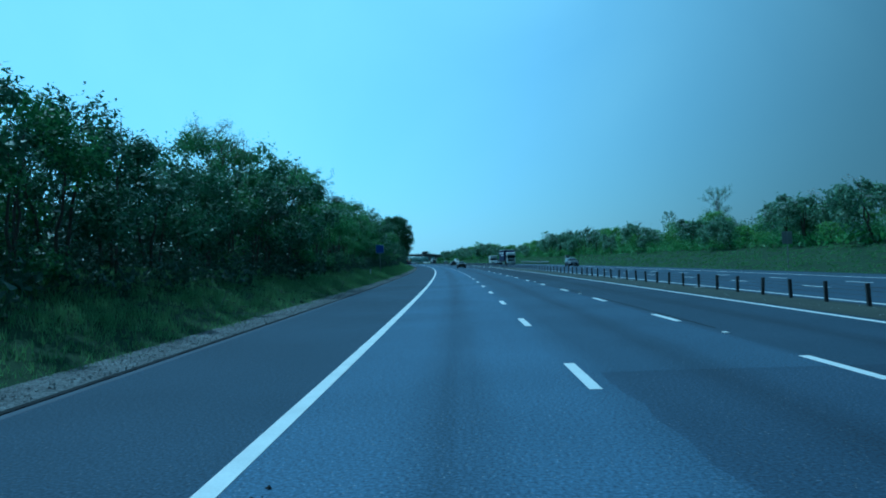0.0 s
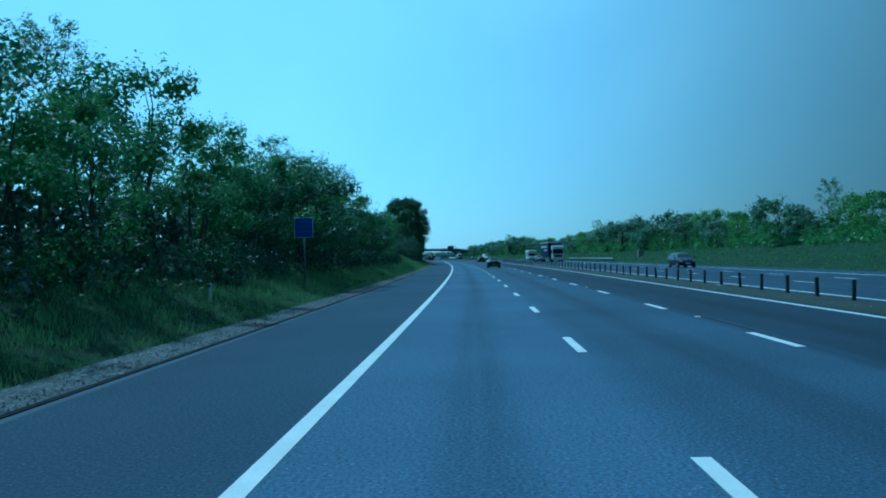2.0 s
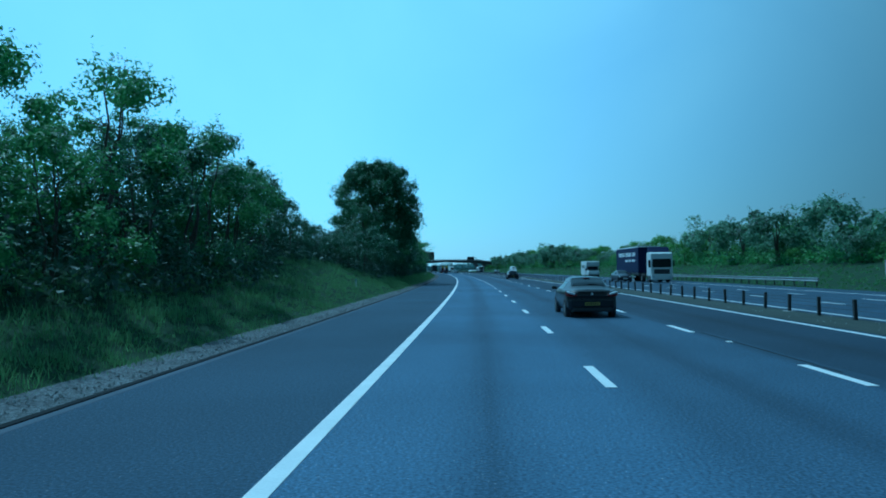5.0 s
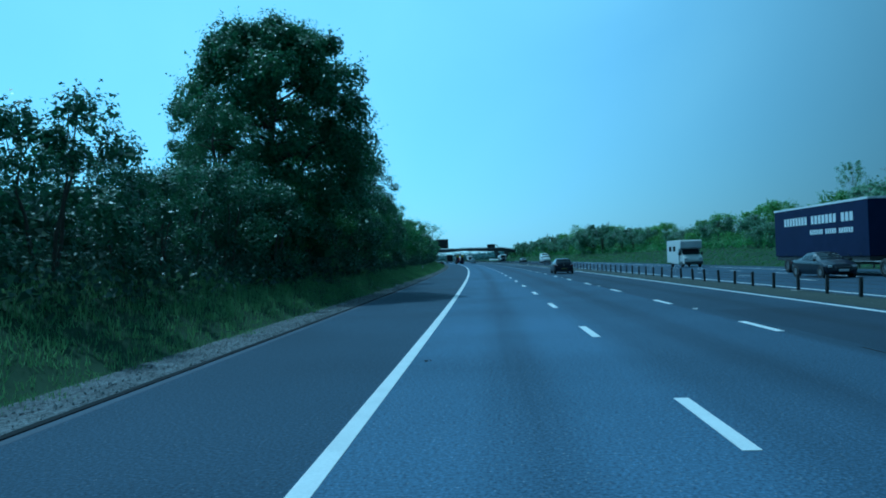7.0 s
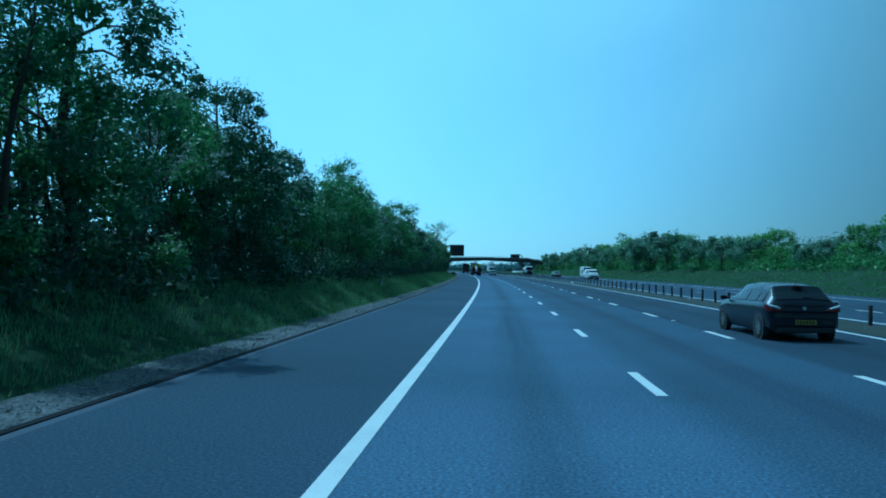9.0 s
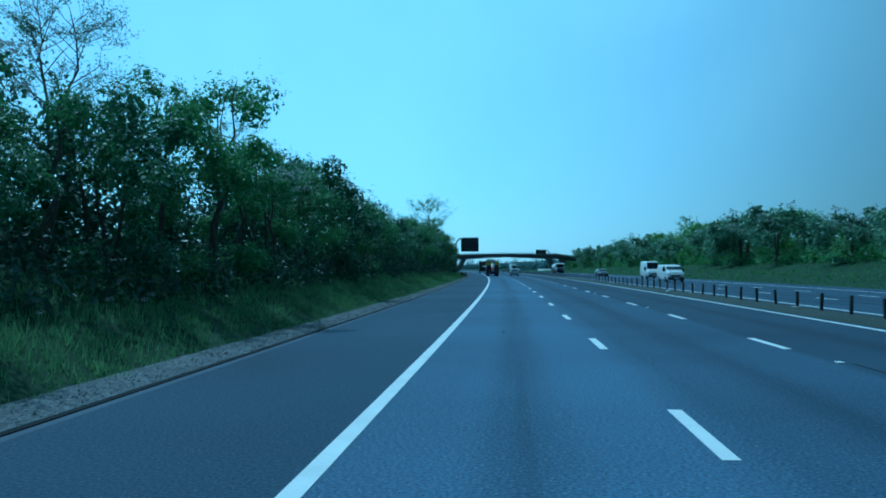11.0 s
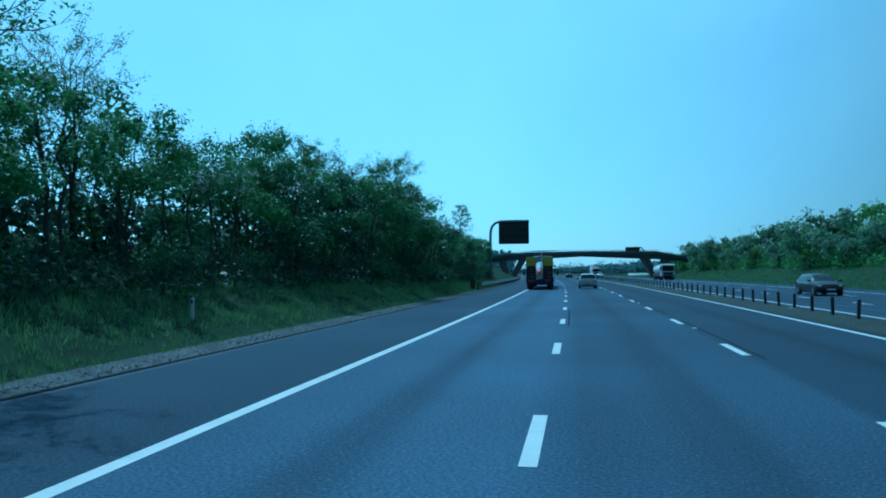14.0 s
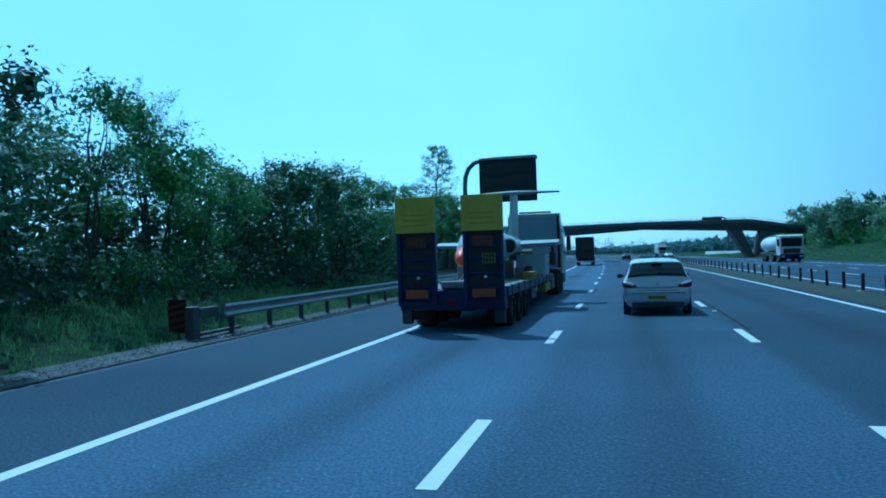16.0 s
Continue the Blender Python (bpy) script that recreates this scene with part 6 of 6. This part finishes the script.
# ---- low loader with an aircraft on it ----
def low_loader():
    t = empty("low_loader_trailer", place(430.2, 1.2), "dark blue low loader trailer with two raised yellow-topped loading ramps", "trailer")
    bed = part("bed", box(bmesh.new(), -1.25, 1.25, 0.35, 11.2, 0.82, 1.0, 0.02), DECK, t, "worn grey deck boards")
    for s in (-1, 1):
        part("side_beam", box(bmesh.new(), s * 1.27 - 0.04, s * 1.27 + 0.04, 0.3, 11.2, 0.80, 1.03, 0.015), TRAILER_BLUE, bed)
        for k in range(9):
            part("outrigger", box(bmesh.new(), s * 1.3 - 0.03, s * 1.3 + 0.03, 0.8 + k * 1.15, 0.87 + k * 1.15, 0.74, 1.05, 0.01), MACHINE, bed)
    part("rear_beam", box(bmesh.new(), -1.27, 1.27, 0.05, 0.4, 0.50, 0.98, 0.03), TRAILER_BLUE, t)
    part("under_frame", box(bmesh.new(), -0.5, 0.5, 0.4, 14.5, 0.45, 0.82, 0.02), MACHINE, t)
    part("goose_neck", loft(bmesh.new(), [[(x, 11.2, 0.65), (x, 11.2, 1.02), (x, 12.0, 1.5), (x, 15.2, 1.5), (x, 15.2, 1.2), (x, 12.2, 1.15)] for x in (-1.1, 1.1)]), TRAILER_BLUE, t)
    for s in (-1, 1):
        for y in (1.5, 2.8, 4.1):
            wheel(t, s * 0.98, y, 0.42, 0.5, MACHINE, 6)
        part("mud_flap", box(bmesh.new(), s * 0.98 - 0.28, s * 0.98 + 0.28, 0.78, 0.82, 0.22, 0.6, 0.01), RUBBER, t)
        part("foot_leg", box(bmesh.new(), s * 1.12 - 0.12, s * 1.12 + 0.12, 0.08, 0.3, 0.18, 0.52, 0.02), MACHINE, t)
        # raised ramp: side rails, rungs, yellow plate on the upper part
        ramp = part("ramp", box(bmesh.new(), s * 0.80 - 0.475, s * 0.80 - 0.385, -0.08, 0.06, 0.62, 3.15, 0.012), TRAILER_BLUE, t)
        part("rail", box(bmesh.new(), s * 0.80 + 0.385, s * 0.80 + 0.475, -0.08, 0.06, 0.62, 3.15, 0.012), TRAILER_BLUE, ramp)
        for k in range(6):
            z = 0.64 + k * 0.345
            part("rung", box(bmesh.new(), s * 0.80 - 0.386, s * 0.80 + 0.386, -0.03, 0.05, z, z + 0.075, 0.008), TRAILER_BLUE, ramp)
        part("back_sheet", box(bmesh.new(), s * 0.80 - 0.39, s * 0.80 + 0.39, 0.055, 0.07, 0.62, 2.36, 0.0), MACHINE, ramp, "dark steel sheet behind the rungs")
        plate = part("yellow_plate", box(bmesh.new(), s * 0.80 - 0.49, s * 0.80 + 0.49, -0.115, -0.085, 2.34, 3.18, 0.01), YELLOW, ramp, "faded yellow marker plate")
        for z in (2.5, 2.62, 2.74):
            part("faint_bar", box(bmesh.new(), s * 0.80 - 0.3, s * 0.80 + 0.3, -0.119, -0.1155, z, z + 0.035), surface("faint_lettering", (0.36, 0.28, 0.03), (0.52, 0.41, 0.06), grain=18, rough=0.6, bump=0.0), plate)
        part("marker_board", box(bmesh.new(), s * 0.80 - 0.27, s * 0.80 + 0.27, -0.105, -0.083, 0.80, 1.0, 0.006), ORANGE, ramp, "orange reflective marker board")
        part("upper_board", box(bmesh.new(), s * 0.80 - 0.24, s * 0.80 + 0.24, -0.10, -0.08, 1.98, 2.22, 0.006), surface("faded_orange", (0.07, 0.022, 0.016), (0.13, 0.04, 0.03), grain=9, rough=0.6, bump=0.02), ramp, "faded dark orange board")
        part("rear_lamp", rod(bmesh.new(), (s * 0.80 - 0.02, -0.13, 1.10), (s * 0.80 - 0.02, -0.08, 1.10), 0.05, 0.05, 14), RED_LAMP, ramp)
        part("reflector", rod(bmesh.new(), (s * 0.80 + 0.05, -0.12, 1.28), (s * 0.80 + 0.05, -0.08, 1.28), 0.035, 0.035, 12), WHITE_SIGN, ramp)
        part("strut", rod(bmesh.new(), (s * 0.80, 0.05, 2.2), (s * 0.80, 1.2, 1.0), 0.03, 0.03, 6), STEEL, ramp)
    p = part("number_plate", box(bmesh.new(), 0.78, 1.10, -0.11, -0.09, 1.58, 1.82, 0.006), surface("dim_yellow_plate", (0.13, 0.12, 0.03), (0.2, 0.18, 0.04), grain=8, rough=0.6, bump=0.0), t, "square yellow number plate with plain bars")
    for z in (1.66, 1.76):
        for k in range(4):
            part("bar", box(bmesh.new(), 0.81 + k * 0.07, 0.85 + k * 0.07, -0.1145, -0.1105, z - 0.04, z + 0.03), BLACKISH, p)
    for k in range(3):
        part("light_cluster", box(bmesh.new(), -0.9 + k * 0.9 - 0.12, -0.9 + k * 0.9 + 0.12, 0.02, 0.06, 0.62, 0.72, 0.01), RED_LAMP, t)
    g = random.Random(31)
    for k in range(16):
        x, y = g.choice((-1, 1)) * g.uniform(0.55, 1.15), g.uniform(1.2, 10.5)
        w, d, h = g.uniform(0.08, 0.25), g.uniform(0.1, 0.5), g.uniform(0.08, 0.4)
        part("deck_gear", box(bmesh.new(), x - w, x + w, y - d, y + d, 1.0, 1.0 + h, 0.02), g.choice((MACHINE, MACHINE, DECK, CHASSIS_YELLOW)), t)
    for s in (-1, 1):
        for y0, y1, mat_ in ((9.2, 11.0, CHASSIS_YELLOW), (11.4, 12.6, MACHINE), (5.2, 6.4, MACHINE)):
            part("tool_box", box(bmesh.new(), s * 1.08 - 0.16, s * 1.08 + 0.16, y0, y1, 0.42, 0.95, 0.02), mat_, t)
    part("winch", rod(bmesh.new(), (-0.4, 12.6, 1.75), (0.4, 12.6, 1.75), 0.22, 0.22, 14), MACHINE, t)
    for k in range(5):
        a, b = Vector((g.uniform(-0.3, 0.3), 0.4, 1.02)), Vector((g.uniform(-0.4, 0.4), 1.6 + 0.3 * k, 1.05))
        part("chain", rod(bmesh.new(), a, b + Vector((0, 0, 0.3)), 0.025, 0.025, 5), STEEL, t)
    part("coupling_gear", box(bmesh.new(), -0.28, 0.28, 0.1, 0.5, 1.0, 1.18, 0.05), DECK, t)
    return t


low_loader()


def tractor():
    t = empty("tractor_unit", place(444.9, 1.2), "pale grey tractor unit with roof deflector and amber beacon bar", "lorry")
    SKY_GREY = paint("pale_grey_paint", (0.46, 0.50, 0.53), 0.1, 0.4)
    lorry_cab(t, 4.6, SKY_GREY, 3.0)
    bm = bmesh.new()
    loft(bm, [[(x * k, 2.55, 1.0), (x * k, 2.55, 3.62), (x * k, 3.0, 3.66), (x * k, 4.2, 3.02), (x * k, 4.2, 1.0)] for x, k in ((-1.2, 0.98), (-1.17, 1.0), (1.17, 1.0), (1.2, 0.98))])
    sleeper = part("sleeper_cab", bm, SKY_GREY, t)
    part("rear_window", box(bmesh.new(), -0.95, 0.95, 2.53, 2.548, 2.35, 3.45, 0.0), surface("blue_grey_panel", (0.28, 0.35, 0.41), (0.40, 0.47, 0.53), grain=3, rough=0.35, bump=0.0), sleeper, "blue-grey back panel")
    part("crossbar", box(bmesh.new(), -1.15, 1.15, 2.45, 2.53, 2.22, 2.32, 0.02), STEEL, sleeper)
    part("beacon_bar", box(bmesh.new(), -0.75, 0.75, 2.9, 3.1, 3.68, 3.76, 0.03), AMBER, t, "amber beacon bar")
    for s in (-1, 1):
        wheel(t, s * 0.98, 0.3, 0.5, 0.5, STEEL, 6)
        wheel(t, s * 0.98, 1.6, 0.5, 0.5, STEEL, 6)
        part("mudguard", box(bmesh.new(), s * 0.98 - 0.3, s * 0.98 + 0.3, -0.3, 2.2, 1.06, 1.12, 0.02), MACHINE, t)
        part("exhaust", rod(bmesh.new(), (s * 1.12, 2.35, 1.0), (s * 1.12, 2.35, 3.5), 0.07, 0.07, 10), BLACKISH, t)


tractor()


def aircraft():
    a = empty("aircraft", place(431.5, 1.14, 1.08), "light grey jet aircraft with an orange-red nose and T-tail, loaded backwards", "aircraft")
    st = ((0.0, 0.03, 0.60, 0.02), (0.08, 0.11, 0.60, 0.12), (0.24, 0.18, 0.62, 0.20), (0.5, 0.235, 0.655, 0.27), (1.2, 0.36, 0.77, 0.46), (2.0, 0.50, 0.86, 0.62), (3.0, 0.54, 0.90, 0.66), (4.5, 0.55, 0.90, 0.58), (6.5, 0.45, 0.98, 0.45), (8.5, 0.28, 1.08, 0.3), (10.4, 0.14, 1.16, 0.16))
    bm = bmesh.new()
    loft(bm, [[(w * math.cos(q), y, z + h * math.sin(q)) for q in np.linspace(0, 2 * math.pi, 20, endpoint=False)] for y, w, z, h in st[3:]])
    hull = part("fuselage", bm, GREY_SKIN, a, smooth=True)
    bm = bmesh.new()
    loft(bm, [[(w * math.cos(q), y, z + h * math.sin(q)) for q in np.linspace(0, 2 * math.pi, 20, endpoint=False)] for y, w, z, h in st[:4]])
    part("nose_cone", bm, DAYGLO, a, "orange-red nose cone", smooth=True)
    bm = bmesh.new()
    loft(bm, [[(w * math.cos(q), y, z + h * math.sin(q)) for q in np.linspace(0.05, math.pi - 0.05, 12)] for y, w, z, h in ((1.5, 0.2, 1.22, 0.05), (1.9, 0.33, 1.30, 0.22), (2.5, 0.38, 1.36, 0.34), (3.3, 0.38, 1.36, 0.34), (4.0, 0.3, 1.34, 0.22), (4.5, 0.2, 1.34, 0.1))], close=False)
    part("canopy", bm, surface("canopy_cover", (0.30, 0.36, 0.40), (0.45, 0.5, 0.54), grain=3, rough=0.3, bump=0.0), hull, "pale covered canopy", smooth=True)
    bm = bmesh.new()
    loft(bm, [[(x, y0, z), (x, y0 + (y1 - y0) * 0.3, z + h), (x, y1, z), (x, y0 + (y1 - y0) * 0.3, z - h)] for x, y0, y1, z, h in ((-2.0, 5.4, 7.0, 1.05, 0.09), (-0.4, 5.0, 7.4, 1.0, 0.13), (0.4, 5.0, 7.4, 1.0, 0.13), (2.0, 5.4, 7.0, 1.05, 0.09))])
    part("wing_root", bm, GREY_SKIN, hull)
    bm = bmesh.new()
    loft(bm, [[(-0.05, y0, z), (0.05, y0, z), (0.05, y1, z), (-0.05, y1, z)] for y0, y1, z in ((8.3, 10.4, 1.2), (8.9, 10.5, 2.2), (9.2, 10.5, 3.0))])
    fin = part("fin", bm, GREY_SKIN, hull)
    bm = bmesh.new()
    loft(bm, [[(x, y0, 3.02), (x, y0 + 0.25, 3.02 + h), (x, y1, 3.03), (x, y0 + 0.25, 3.02 - h)] for x, y0, y1, h in ((-1.72, 9.5, 10.3, 0.03), (-0.2, 9.1, 10.5, 0.07), (0.2, 9.1, 10.5, 0.07), (1.72, 9.5, 10.3, 0.03))])
    # darker copy of the grey skin: underside shade put into the colour
    part("tailplane", bm, surface("shaded_grey_skin", (0.20, 0.22, 0.24), (0.32, 0.35, 0.37), grain=4, rough=0.5, bump=0.02), fin, "grey tailplane")
    for s in (-1, 1):
        bm = bmesh.new()
        rod(bm, (s * 1.75, 6.0, 1.0), (s * 1.8, 6.0, 0.35), 0.05, 0.05, 8)
        box(bm, s * 1.78 - 0.1, s * 1.78 + 0.1, 5.7, 6.3, 0.3, 0.75, 0.06)
        part("undercarriage_leg", bm, MACHINE, a)
        part("intake", rod(bmesh.new(), (s * 0.62, 4.2, 0.95), (s * 0.62, 6.2, 0.98), 0.24, 0.2, 16), GREY_SKIN, hull)
        part("intake_mouth", rod(bmesh.new(), (s * 0.62, 4.17, 0.95), (s * 0.62, 4.3, 0.95), 0.2, 0.2, 16), BLACKISH, hull)
    part("cradle", box(bmesh.new(), -0.45, 0.45, 1.6, 2.0, -0.1, 0.42, 0.05), DECK, a, "timber and steel cradle")
    part("cradle", box(bmesh.new(), -0.45, 0.45, 5.9, 6.3, -0.1, 0.5, 0.05), DECK, a)
    w = empty("ribbed_crate", place(438.9, 1.98, 1.0), "pale blue-grey ribbed steel crate standing on the trailer deck", "crate")
    crate = part("shell", loft(bmesh.new(), [[(x, 0.0, 0.0), (x, 0.0, 0.18), (x, 0.28, 0.72), (x, 1.5, 0.74), (x, 1.5, 0.0)] for x in (-0.5, 0.5)]), CANVAS, w)
    for k in range(7):
        x = -0.42 + 0.14 * k
        part("rib", loft(bmesh.new(), [[(x - 0.03, y, z), (x + 0.03, y, z), (x + 0.02, y - 0.03, z + 0.016), (x - 0.02, y - 0.03, z + 0.016)] for y, z in ((0.0, 0.17), (0.28, 0.71))]), CANVAS, crate)
    part("lid_edge", box(bmesh.new(), -0.52, 0.52, 0.26, 1.52, 0.725, 0.765, 0.01), STEEL, crate)


aircraft()
